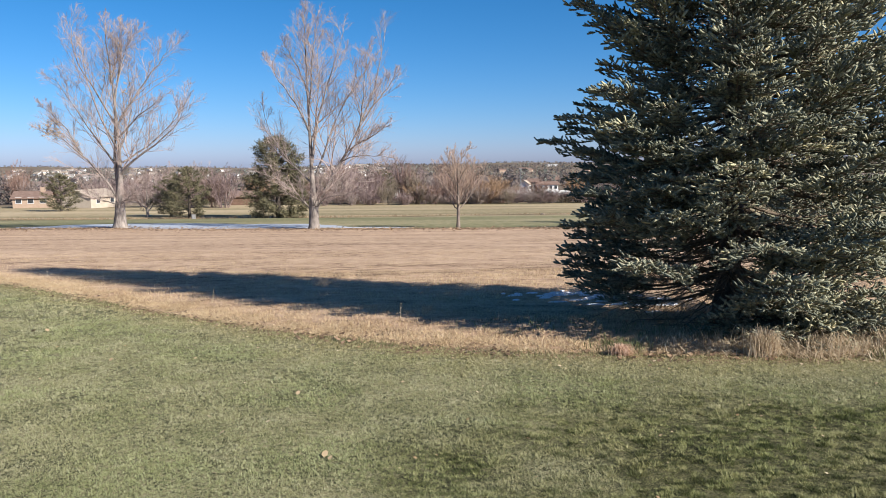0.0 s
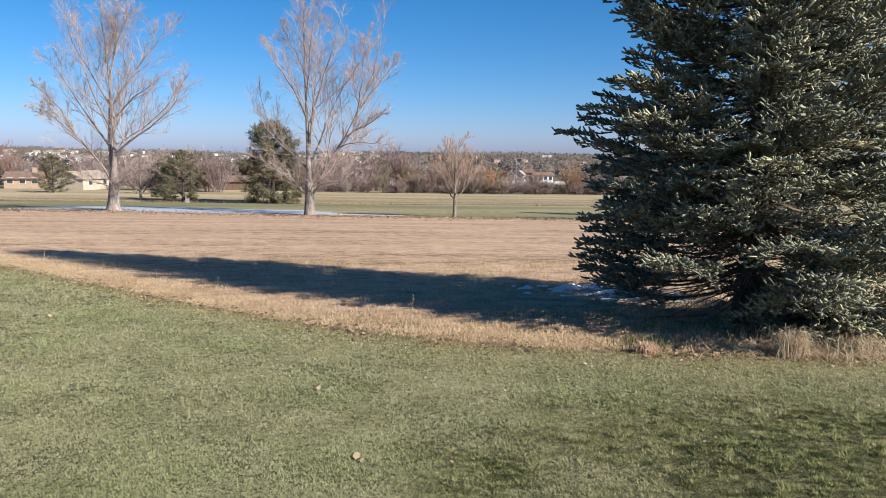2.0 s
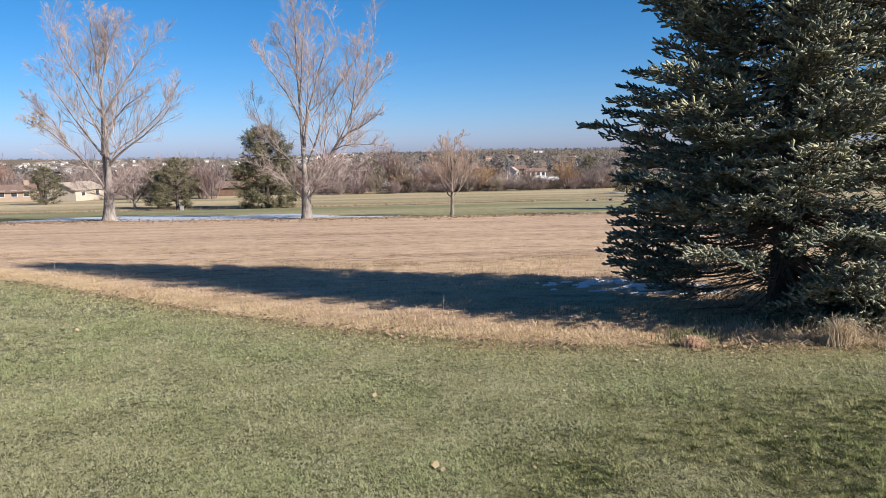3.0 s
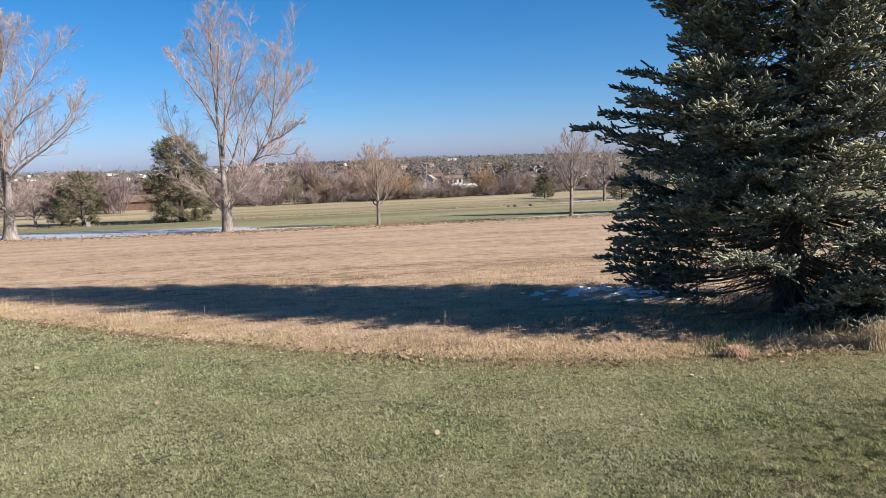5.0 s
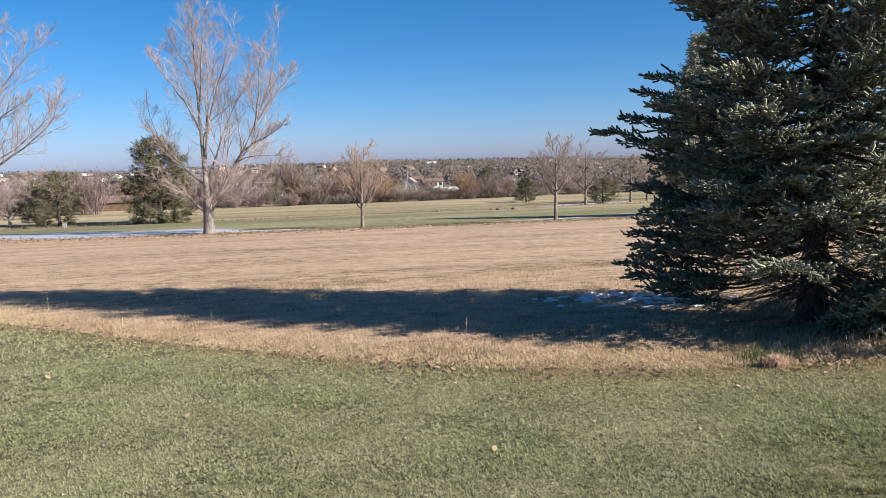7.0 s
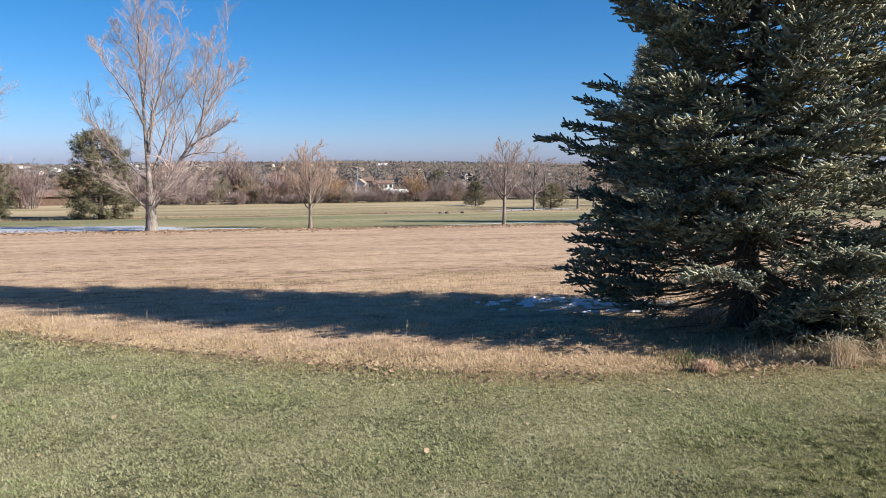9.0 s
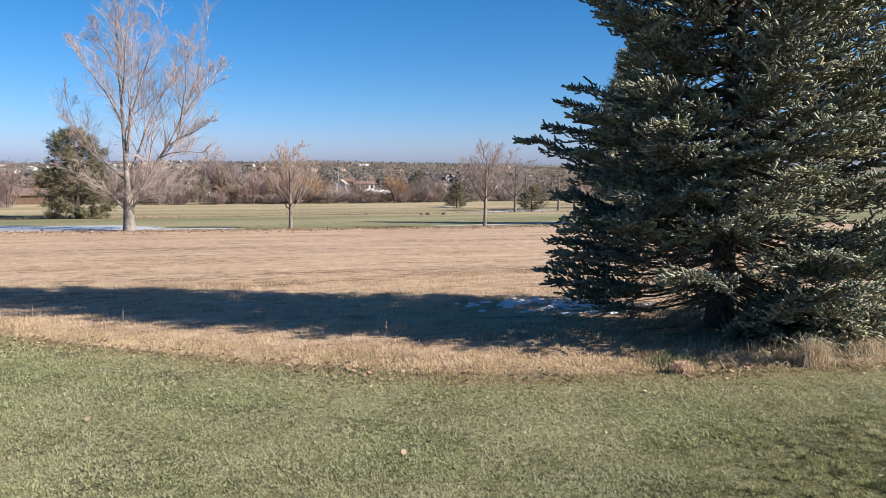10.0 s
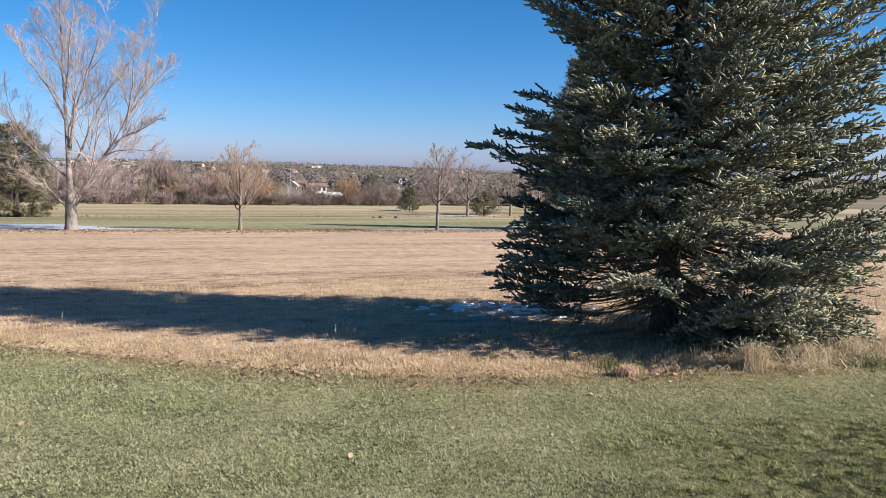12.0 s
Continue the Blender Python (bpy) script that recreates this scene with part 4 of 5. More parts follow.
for x, y, h, seed, twig in ((34.3, 98.5, 8.6, 4, M_TWIG_GREY), (38.0, 104, 8.0, 5, M_TWIG_GREY), (42.0, 100.9, 6.8, 6, M_TWIG_OLIVE), (45.5, 103, 7.6, 7, M_TWIG_ORANGE), (50, 108, 9.0, 8, M_TWIG_RUST), (57, 104, 8.4, 9, M_TWIG_GREY), (66, 110, 9, 10, M_TWIG_GREY), (-44, 118, 7.5, 16, M_TWIG_GREY)):
    bare_tree("bare_tree", "bare grown tree standing across the fairway", far(x, y), [(0, 0, 0, 0.22), (0, 0, 1.6, 0.16), (0, 0, h * 0.5, 0.10), (0, 0, h * 0.85, 0.015)],
              limb_fan([1.7, 1.9, 2.2, 2.6, 3.0, 3.5, 4.2, 5.0, 5.8], h * 0.36, h, seed, 0.10), M_BARK_DARK, twig, (8, 6, 5), 0.016, 0.1, "trees across the fairway")

# ---- conifers across the fairway ----
def conifer(label, at, height, radius, material, seed, round_top=0.5, gaps=0.0, low=0.3, dense=17):
    """A full conifer: trunk, limbs and many needled clumps."""
    r = np.random.default_rng(seed)
    tree = tagged(new("conifer_tree"), label, "tree", "conifers across the fairway")
    at = far(*at)
    tree.location, tree.scale = (at[0], at[1], float(ground_z(*at)) - 0.05), (FAR, FAR, FAR)
    h = np.linspace(0, height * 0.97, 8)
    s = Soup().add(*tubes(np.stack([h * 0, h * 0, h], -1)[None], np.linspace(0.035 * height, 0.02, 8)[None], 8))
    part("trunk", s.mesh("trunk", [M_BARK_SPRUCE], True), tree)
    s = Soup()
    limbs = int(dense * height / 2.2) + (25 if height < 4 else 0)
    for i in range(limbs):
        u = (i + r.random()) / limbs
        if r.random() < gaps * 0.5:
            continue
        hh = low + (height - low) * u * 0.98
        reach = radius * (1 - u ** (1 + 2.2 * round_top)) ** (0.55 + 0.4 * (1 - round_top)) * r.uniform(0.6, 1.12) + 0.12
        if u < 0.12:
            reach *= 0.75 + 2 * u
        az = i * 2.4 + r.random()
        P = limb_line(np.array([0, 0, hh]), az, reach, -0.05 + 0.5 * u, 0.05, 0.12)[None]
        s.add(*tubes(P, np.linspace(0.04, 0.012, 9)[None], 3), 0)
        m = int(15 + 21 * reach)
        t = 0.25 + 0.75 * np.sqrt(r.random(m))
        q = np.clip((t * 8).astype(int), 0, 7)
        pos = P[0, q] + r.normal(size=(m, 3)) * np.array([0.17, 0.17, 0.09]) * (0.4 + 0.3 * reach)
        d = unit(np.array([math.cos(az), math.sin(az), 0.35]) * 0.8 + r.normal(size=(m, 3)) * 0.6)
        place_shoots(s, pos, d, np.full(m, 0.030 * height + 0.20) * r.uniform(0.7, 1.3, m), SHOOTS_FAR, 1)
    part("crown", s.mesh("crown", [M_BARK_SPRUCE, material]), tree)


conifer("broad olive-green pine with an uneven crown", (-20.9, 92.0), 10.2, 4.2, M_PINE, 21, 0.6, 0.05, 0.1, 24)
conifer("full rounded dark green pine", (-33.2, 95.2), 6.6, 3.2, M_PINE, 22, 0.4)
conifer("dark green pine beside a fuller one", (-37.0, 99.0), 5.6, 2.6, M_PINE, 23, 0.4)
conifer("dark green spruce beside a house", (-63.3, 121.0), 6.2, 3.0, M_PINE, 24, 0.5)
conifer("small dense cone-shaped green spruce", (30.4, 115.0), 3.9, 2.0, M_PINE, 25, 0.4)
conifer("low dark green juniper under bare trees", (37.8, 101.0), 3.6, 2.4, M_PINE, 26, 0.6)
conifer("dark conifer behind an orange willow", (32.6, 152.0), 6.2, 2.4, M_PINE, 31, 0.6)
conifer("tall dark conifer behind the hedge", (-14.0, 166.0), 6.8, 3.2, M_PINE, 28, 0.7)
conifer("tall dark conifer behind the hedge", (-52.0, 160.0), 7.5, 3.0, M_PINE, 29, 0.5)
# beyond the spruce, throwing long shade over the fairway
conifer("tall green spruce at the fairway's edge", (27.5, 55.2), 14.0, 2.9, M_NEEDLE, 30, 0.3)


# ---- hedge of bare shrubs ----
def shrub_mesh(seed, twig_mat, spread=2.2, height=4.6, stems=15):
    r = np.random.default_rng(seed)
    a = r.random(stems) * 2 * np.pi
    out = spread * np.sqrt(r.random(stems))
    P = np.empty((stems, 5, 3))
    for j, u in enumerate(np.linspace(0, 1, 5)):
        P[:, j] = np.stack([np.cos(a) * out * (0.25 + 0.75 * u ** 0.8), np.sin(a) * out * (0.25 + 0.75 * u ** 0.8), u * height * (0.6 + 0.4 * r.random(stems))], -1)
    R = np.linspace(0.042, 0.015, 5)[None].repeat(stems, 0)
    A, AR = spawn(P, R, 8, 0.12, 42, (0.45, 0.16), 0.10, 3, 0.012)
    B, BR = spawn(A, AR, 15, 0.05, 45, (0.55, 0.3), 0.08, 2, 0.011)
    a, _ = across(unit(B[:, 1] - B[:, 0]))
    twigs = np.stack([B[:, 0] - a * 0.015, B[:, 0] + a * 0.015, B[:, 1]], 1)
    s = Soup().add(*tubes(P, R, 4)).add(*tubes(A, AR, 3)).add(twigs, np.arange(3 * len(B)).reshape(-1, 3))
    return s.mesh("bare_shrub", [twig_mat])


def build_shrubs():
    kinds = [(M_TWIG_MAUVE, "leafless mauve-brown shrub of the hedge"), (M_TWIG_GREY, "leafless grey-brown shrub of the hedge"), (M_TWIG_WILLOW, "leafless orange-tan willow of the hedge"),
             (M_TWIG_RUST, "leafless rusty-brown shrub of the hedge"), (M_TWIG_OLIVE, "leafless olive-tan shrub of the hedge")]
    protos = []
    for i, (m, label) in enumerate(kinds):
        protos.append([(shrub_mesh(40 + i * 3 + j, m), label) for j in range(2)])
    r = np.random.default_rng(5)

    def put(x, y, kind, w, h):
        me, label = protos[kind][r.integers(2)]
        ob = tagged(new("bare_shrub", me), label, "shrub", "hedge across the fairway")
        x, y = far(x, y)
        ob.location = (x, y, float(ground_z(x, y)) - 0.05)
        ob.rotation_euler = (0, 0, r.random() * 6.28)
        h = h * r.uniform(0.65, 1.25)
        ob.scale = (FAR * w / 4.6, FAR * w / 4.6, FAR * h / 4.8)

    for x in np.arange(-24, 44, 1.9):
        put(x + r.normal() * 0.6, 137 + r.uniform(0, 3) + 0.10 * max(x, 0), int(r.choice([0, 0, 0, 1, 1, 4])), r.uniform(3.2, 5.0), r.uniform(2.2, 4.0))
    for x in np.arange(-30, 72, 2.5):
        put(x + r.normal(), 144 + r.uniform(0, 8), int(r.choice([0, 0, 1, 3, 4])), r.uniform(4.5, 7.5), r.uniform(3.6, 6.4) * (1.3 if x < 8 else 0.45 if x < 26 else 0.7))
    for x in np.arange(-40, 20, 4.2):
        put(x + r.normal(), 156 + r.uniform(0, 14), int(r.choice([0, 1, 2, 3, 4])), r.uniform(6, 9), r.uniform(7.2, 9.8) * (1.0 if x < 6 else 0.5))
    # orange willows that stand out
    for x, y, w, h in ((8.2, 141, 7.5, 7.4), (-5.5, 142, 6.5, 5.6), (26.4, 142, 6.9, 5.6)):
        put(x, y, 2, w, h)
    put(-2.0, 141, 3, 6, 5.6)
    put(4.6, 142, 3, 7.0, 7.4), put(31.2, 143, 1, 5.5, 6.4), put(33.6, 146, 0, 5.0, 5.0)
    for x in np.arange(9, 62, 3.4):
        put(x + r.normal(), 160 + r.uniform(0, 26), int(r.choice([0, 1, 1, 4, 2])), r.uniform(4.5, 7.5), r.uniform(4.2, 7.2) * (0.35 if 13 < x < 40 else 0.6))
    # the trees behind the houses
    for x in np.arange(-112, -48, 3.4):
        put(x + r.normal(), 146 + r.uniform(0, 18), int(r.choice([0, 1, 1, 3])), r.uniform(5, 8), r.uniform(5.5, 8.5))
    for x, y, w, h, kind in ((-39.5, 131, 7.5, 6.4, 0), (-42.0, 134, 7.5, 6.6, 3), (-44.5, 131, 7, 6.6, 0), (-48.5, 136, 7, 7.0, 3), (-52, 138, 7.5, 6.6, 0), (-56, 137, 7.5, 6.4, 0)):
        put(x, y, kind, w, h)


build_shrubs()


# ---- the far valley: woods and houses ----
def build_far_woods():
    r = np.random.default_rng(11)
    # conifer green paled and greyed: distance haze is put into the base colour
    M_HAZYCON = simple("hazy_conifers", (0.13, 0.145, 0.125), (0.21, 0.22, 0.18), 0.05, 0.95)
    s = Soup()
    # trees, nearest and farthest distance, clumps a tree, share of its height that a clump measures, height
    for n, y0, y1, m, clump, low, high in ((1500, 205, 500, 36, 0.11, 3.6, 8.0), (8200, 480, 1750, 12, 0.23, 2.4, 5.2), (900, 2200, 2500, 10, 0.3, 3, 5)):
        y = y0 + (y1 - y0) * r.random(n) ** 0.9
        x = (r.random(n) - 0.45) * 1.9 * (30 + 0.8 * y)
        keep = ~((np.abs(x - 36) < 20) & (y < 320))
        x, y = x[keep], y[keep]
        h = r.uniform(low, high, len(x))
        kind = r.random(len(x)) < 0.2
        for conif in (False, True):
            px, py, ph = x[kind == conif], y[kind == conif], h[kind == conif]
            k = len(px)
            u = r.random((k, m))
            a = r.random((k, m)) * 2 * np.pi
            rad = (ph[:, None] * 0.30 * (1 - u)) if conif else (ph[:, None] * 0.5 * np.sqrt(np.maximum(0.08, 1 - (2 * u - 0.95) ** 2)))
            rad = rad * np.sqrt(r.random((k, m)))
            c = np.stack([px[:, None] + np.cos(a) * rad, py[:, None] + np.sin(a) * rad, ground_z(px, py)[:, None] + ph[:, None] * (0.12 + 0.88 * u)], -1)
            tri = c[:, :, None] + r.normal(size=(k, m, 3, 3)) * (ph * clump)[:, None, None, None]
            V = tri.reshape(-1, 3)
            s.add(V, np.arange(len(V)).reshape(-1, 3), int(conif))
    ob = new("far_woods", s.mesh("far_woods", [M_FARWOOD, M_HAZYCON]))
    tagged(ob, "brown and dark green woods across the far valley", "woods", kind="stuff")


build_far_woods()


def prism(w, d, h, roof_h, over=0.35):
    """Walls and gable roof of a plain house, ridge along x."""
    wall = bmesh.new()
    v = [wall.verts.new(c) for c in ((-w / 2, -d / 2, -0.6), (w / 2, -d / 2, -0.6), (w / 2, d / 2, -0.6), (-w / 2, d / 2, -0.6), (-w / 2, -d / 2, h), (w / 2, -d / 2, h), (w / 2, d / 2, h), (-w / 2, d / 2, h), (-w / 2, 0, h + roof_h), (w / 2, 0, h + roof_h))]
    for f in ((0, 1, 5, 4), (2, 3, 7, 6), (1, 2, 6, 9, 5), (3, 0, 4, 8, 7), (0, 3, 2, 1)):
        wall.faces.new([v[i] for i in f])
    roof = bmesh.new()
    t, e = 0.16, over
    drop = roof_h * e / (d / 2)
    for sgn in (-1, 1):
        a = [(-w / 2 - e, sgn * (d / 2 + e), h - drop + 0.02), (w / 2 + e, sgn * (d / 2 + e), h - drop + 0.02), (w / 2 + e, 0, h + roof_h + 0.02), (-w / 2 - e, 0, h + roof_h + 0.02)]
        lo = [roof.verts.new(c) for c in a]
        hi = [roof.verts.new((c[0], c[1], c[2] + t)) for c in a]
        roof.faces.new(lo), roof.faces.new(hi)
        for i in range(4):
            roof.faces.new((lo[i], lo[(i + 1) % 4], hi[(i + 1) % 4], hi[i]))
    bmesh.ops.recalc_face_normals(wall, faces=wall.faces)
    bmesh.ops.recalc_face_normals(roof, faces=roof.faces)
    return wall, roof


def slab(x0, x1, y0, y1, z0, z1):
    bm = bmesh.new()
    bmesh.ops.create_cube(bm, size=1)
    for v in bm.verts:
        v.co = Vector(((x0 + x1) / 2 + v.co.x * (x1 - x0), (y0 + y1) / 2 + v.co.y * (y1 - y0), (z0 + z1) / 2 + v.co.z * (z1 - z0)))
    return bm


def house(label, at, turn, w, d, h, roof_h, wall_m, roof_m, windows=3, name="house", group="", chimney=False):
    ob = tagged(new(name), label, "house", group)
    if at[1] < 300:
        at, ob.scale = far(*at), (FAR, FAR, FAR)
    ob.location, ob.rotation_euler = (at[0], at[1], float(ground_z(*at))), (0, 0, radians(turn))
    wall, roof = prism(w, d, h, roof_h)
    part("wall", bm_mesh("wall", wall, wall_m), ob)
    roof_ob = part("roof", bm_mesh("roof", roof, roof_m), ob)
    for i in range(windows):
        cx = (i + 0.5) / windows * w - w / 2
        win = part("window", bm_mesh("window", slab(cx - 0.55, cx + 0.55, -d / 2 - 0.05, -d / 2 + 0.03, 0.9, 2.1), M_WALL_WHITE), ob)
        part("pane", bm_mesh("pane", slab(cx - 0.47, cx + 0.47, -d / 2 - 0.065, -d / 2 - 0.054, 0.98, 2.02), M_GLASS), win)
    if chimney:
        part("chimney", bm_mesh("chimney", slab(w * 0.2, w * 0.2 + 0.8, -0.4, 0.4, h + roof_h * 0.4, h + roof_h + 0.9), M_WALL_BRICK), roof_ob)
    return ob


house("cream house with a low gable end and tan roof", (-66.5, 138), 78, 8, 6.0, 2.1, 1.2, M_WALL_CREAM, M_ROOF_TAN, 2)
house("tan brick house with a brown roof among trees", (-78.3, 140.0), 15, 6.2, 5, 1.9, 1.1, M_WALL_BRICK, M_ROOF_BROWN, 3, chimney=True)
house("low dark brown house beyond the fairway", (-39.6, 146), 5, 4.8, 5, 1.7, 0.9, M_WALL_BROWN, M_ROOF_BROWN, 0)
house("white shed behind bare trees", (91.5, 289), 12, 4.4, 4, 1.9, 0.9, M_WALL_WHITE, M_ROOF_GREY, 1)
house("small cream gabled house behind bare trees", (83.5, 287), 80, 5.4, 4.6, 2.3, 1.6, M_WALL_CREAM, M_ROOF_TAN, 2)
house("grey-roofed house behind the hedge", (-8, 190), 10, 10, 8, 2.4, 1.6, M_WALL_WHITE, M_ROOF_GREY, 3)
house("low white house with a pale roof behind bare trees", (98.5, 291), -8, 6.5, 4.5, 2.0, 0.9, M_WALL_WHITE, M_ROOF_TAN, 2)
house("white gabled house with a tan roof in the valley", (26.4, 236), 70, 3.0, 3.0, 2.6, 1.1, M_WALL_WHITE, M_ROOF_TAN, 2)
house("long white house with a brown roof in the valley", (34.0, 240), 6, 6.5, 3.6, 2.4, 0.8, M_WALL_WHITE, M_ROOF_BROWN, 4)
house("cream house with a brown roof in the valley", (30.2, 246), -12, 3.4, 3.2, 3.2, 0.9, M_WALL_CREAM, M_ROOF_BROWN, 2)
house("tall white house with a brick chimney in the valley", (63.5, 244), 20, 4.0, 3.6, 4.2, 1.0, M_WALL_WHITE, M_ROOF_GREY, 3, chimney=True)
house("broad white building on the far hill", (222.0, 1500), 0, 24, 16, 4, 0.8, M_WALL_WHITE, M_ROOF_GREY, 6)


def build_far_houses():
    r = np.random.default_rng(17)
    walls, roofs = [M_WALL_CREAM, M_WALL_WHITE, M_WALL_WHITE, M_WALL_BRICK], [M_ROOF_BROWN, M_ROOF_GREY, M_ROOF_TAN]
    protos = []
    for i in range(6):
        protos.append(house("small gabled house on the far wooded hillside", (0, 4000), 0, r.uniform(9, 13), r.uniform(7, 9), r.uniform(2.8, 4.6), r.uniform(1.6, 2.6), walls[i % 4], roofs[i % 3], 2, group="houses on the far hillside"))
    for i in range(215):
        y = r.uniform(620, 1700) if i % 3 else r.uniform(420, 1250)
        x = r.uniform(-0.78, -0.08) * y if i % 3 else (r.random() - 0.4) * 1.3 * y
        at = Matrix.Translation((x, y, float(ground_z(x, y)) - 0.3)) @ Matrix.Rotation(r.uniform(-0.8, 0.8), 4, "Z")
        if i < 6:
            protos[i].matrix_basis = at
        else:
            copy_thing(protos[i % 6], at)


build_far_houses()


def lamp_post(x, y, h):
    ob = tagged(new("street_lamp"), "tall grey metal lamp post behind the hedge", "lamp")
    ob.location = (x, y, float(ground_z(x, y)))
    zz = np.linspace(-0.2, h, 5)
    part("pole", Soup().add(*tubes(np.stack([zz * 0, zz * 0, zz], -1)[None], np.linspace(0.16, 0.09, 5)[None], 8)).mesh("pole", [M_METAL], True), ob)
    part("lamp_head", bm_mesh("lamp_head", slab(-0.7, 0.3, -0.15, 0.15, h - 0.05, h + 0.15), M_METAL), ob)


lamp_post(25.6, 239.7, 9.0)


def white_fence(x0, x1, y):
    """A long low boarded fence: posts, and a board panel in each bay."""
    ob = tagged(new("fence"), "long low white board fence behind the hedge", "fence")
    ob.location = (x0, y, float(ground_z(x0, y)))
    bays = int((x1 - x0) / 2.4)
    post = bm_mesh("post", slab(-0.06, 0.06, -0.06, 0.06, -0.3, 2.1), M_WALL_WHITE)
    panel = bm_mesh("panel", slab(0.07, 2.33, -0.025, 0.025, 0.05, 1.95), M_WALL_WHITE)
    for i in range(bays + 1):
        part("post", post, ob).location = (i * 2.4, 0, 0)
        if i < bays:
            part("panel", panel, ob).location = (i * 2.4, 0, 0)


white_fence(21.6, 43.5, 242.3)


def utility_box(x, y):
    ob = tagged(new("utility_box"), "small grey box standing before a pine", "box")
    ob.location = (x, y, float(ground_z(x, y)))
    bm = slab(-0.26, 0.26, -0.21, 0.21, -0.05, 0.65)
    bmesh.ops.bevel(bm, geom=bm.edges[:], offset=0.03, segments=2, affect="EDGES")
    part("body", bm_mesh("body", bm, M_METAL), ob)
    lid = slab(-0.28, 0.28, -0.23, 0.23, 0.654, 0.70)
    part("lid", bm_mesh("lid", lid, M_METAL), ob)


utility_box(-40.5, 118.5)


def field_stone(x, y, size, seed):
    """A weathered stone by the ditch."""
    bm = bmesh.new()
    bmesh.ops.create_icosphere(bm, subdivisions=2, radius=size)
    for v in bm.verts:
        v.co *= 1 + 0.35 * noise.noise(v.co * (1.6 / size) + Vector((seed, 0, 0)))
        v.co.z *= 0.6
    ob = new("stone", bm_mesh("stone", bm, M_STONE))
    ob.location = (x, y, float(ground_z(x, y)) + size * 0.2)
    tagged(ob, "rough dark stone lying beside the ditch", "stone", "stones by the ditch")


M_STONE = simple("dark_stone", (0.08, 0.065, 0.05), (0.20, 0.165, 0.13), 3, 0.9, 14, 0.03)
for x, y, size, seed in ((19.7, 90.0, 0.38, 1), (18.9, 90.3, 0.28, 2), (21.6, 89.6, 0.40, 3), (12.6, 94.0, 0.3, 4)):
    field_stone(*far(x, y), size * FAR, seed)


# ---- snow left in the shade ----
def snow_patch(name, label, blobs, lift, seed, wave=0.35, material=M_SNOW_SHADED):
    """Thin sheets of old snow with ragged rims; blobs: x, y, half width, half depth, turn."""
    r = np.random.default_rng(seed)
    s = Soup()
    for x, y, a, b, turn in blobs:
        if y > 45:
            (x, y), a, b = far(x, y), a * FAR, b * FAR
        n, rings = 40, 5
        th = np.linspace(0, 2 * np.pi, n, endpoint=False)
        rim = 1 + sum(wave / (j + 1) * np.sin((j + 2) * th + r.random() * 6.28) * r.random() for j in range(7))
        V = []
        for q in range(rings + 1):
            u = q / rings
            px, py = np.cos(th) * rim * a * u, np.sin(th) * rim * b * u
            gx = x + px * math.cos(turn) - py * math.sin(turn)
            gy = y + px * math.sin(turn) + py * math.cos(turn)
            V.append(np.stack([gx, gy, ground_z(gx, gy) + (lift * (1 - u ** 4) * (0.7 + 0.5 * r.random(n)) if q < rings else -0.02)], -1))
        T = []
        for q in range(rings):
            i = np.arange(n)
            j = (i + 1) % n
            T += [np.stack([q * n + i, (q + 1) * n + i, (q + 1) * n + j], -1), np.stack([q * n + i, (q + 1) * n + j, q * n + j], -1)]
        s.add(np.concatenate(V), np.concatenate(T))
    ob = new(name, s.mesh("snow", [material], True))
    return tagged(ob, label, "snow", kind="stuff")


# the far strips use the snow colour that already holds some shade
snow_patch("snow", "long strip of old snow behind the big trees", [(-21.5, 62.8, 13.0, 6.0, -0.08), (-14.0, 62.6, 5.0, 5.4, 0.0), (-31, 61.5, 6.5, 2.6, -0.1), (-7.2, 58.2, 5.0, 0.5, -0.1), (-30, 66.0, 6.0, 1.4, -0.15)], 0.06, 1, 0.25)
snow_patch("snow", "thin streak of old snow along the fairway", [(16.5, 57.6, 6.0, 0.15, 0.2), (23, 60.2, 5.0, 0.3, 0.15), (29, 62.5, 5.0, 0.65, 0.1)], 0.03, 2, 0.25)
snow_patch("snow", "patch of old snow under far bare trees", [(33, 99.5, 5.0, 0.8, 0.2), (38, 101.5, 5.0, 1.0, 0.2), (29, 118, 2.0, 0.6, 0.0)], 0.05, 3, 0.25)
_r = np.random.default_rng(4)
snow_patch("snow", "thin crusts of melting snow in dry grass", [(2.1 + _r.normal() * 0.55, 12.2 + _r.normal() * 0.3, _r.uniform(0.03, 0.15), _r.uniform(0.03, 0.08), 0.2) for _ in range(40)]
           + [(2.9 + _r.normal() * 0.5, 11.5 + _r.normal() * 0.4, _r.uniform(0.04, 0.17), _r.uniform(0.03, 0.09), 0.2) for _ in range(34)], 0.02, 5, material=M_SNOW_CLEAN)


# ---- weeds under the spruce and along the edge ----
def weed_clump(name, label, x, y, radius, n, height, lean, material, width=0.006):
    px, py = x + _r.normal(size=n) * radius * 0.5, y + _r.normal(size=n) * radius * 0.4
    s = Soup().add(*bent_blades(on_ground(px, py), height * (0.5 + 0.6 * _r.random(n)), np.full(n, width) * (0.7 + 0.6 * _r.random(n)), lean))
    return tagged(new(name, s.mesh(name, [material])), label, "weeds", "weeds along the lawn's edge", "stuff")


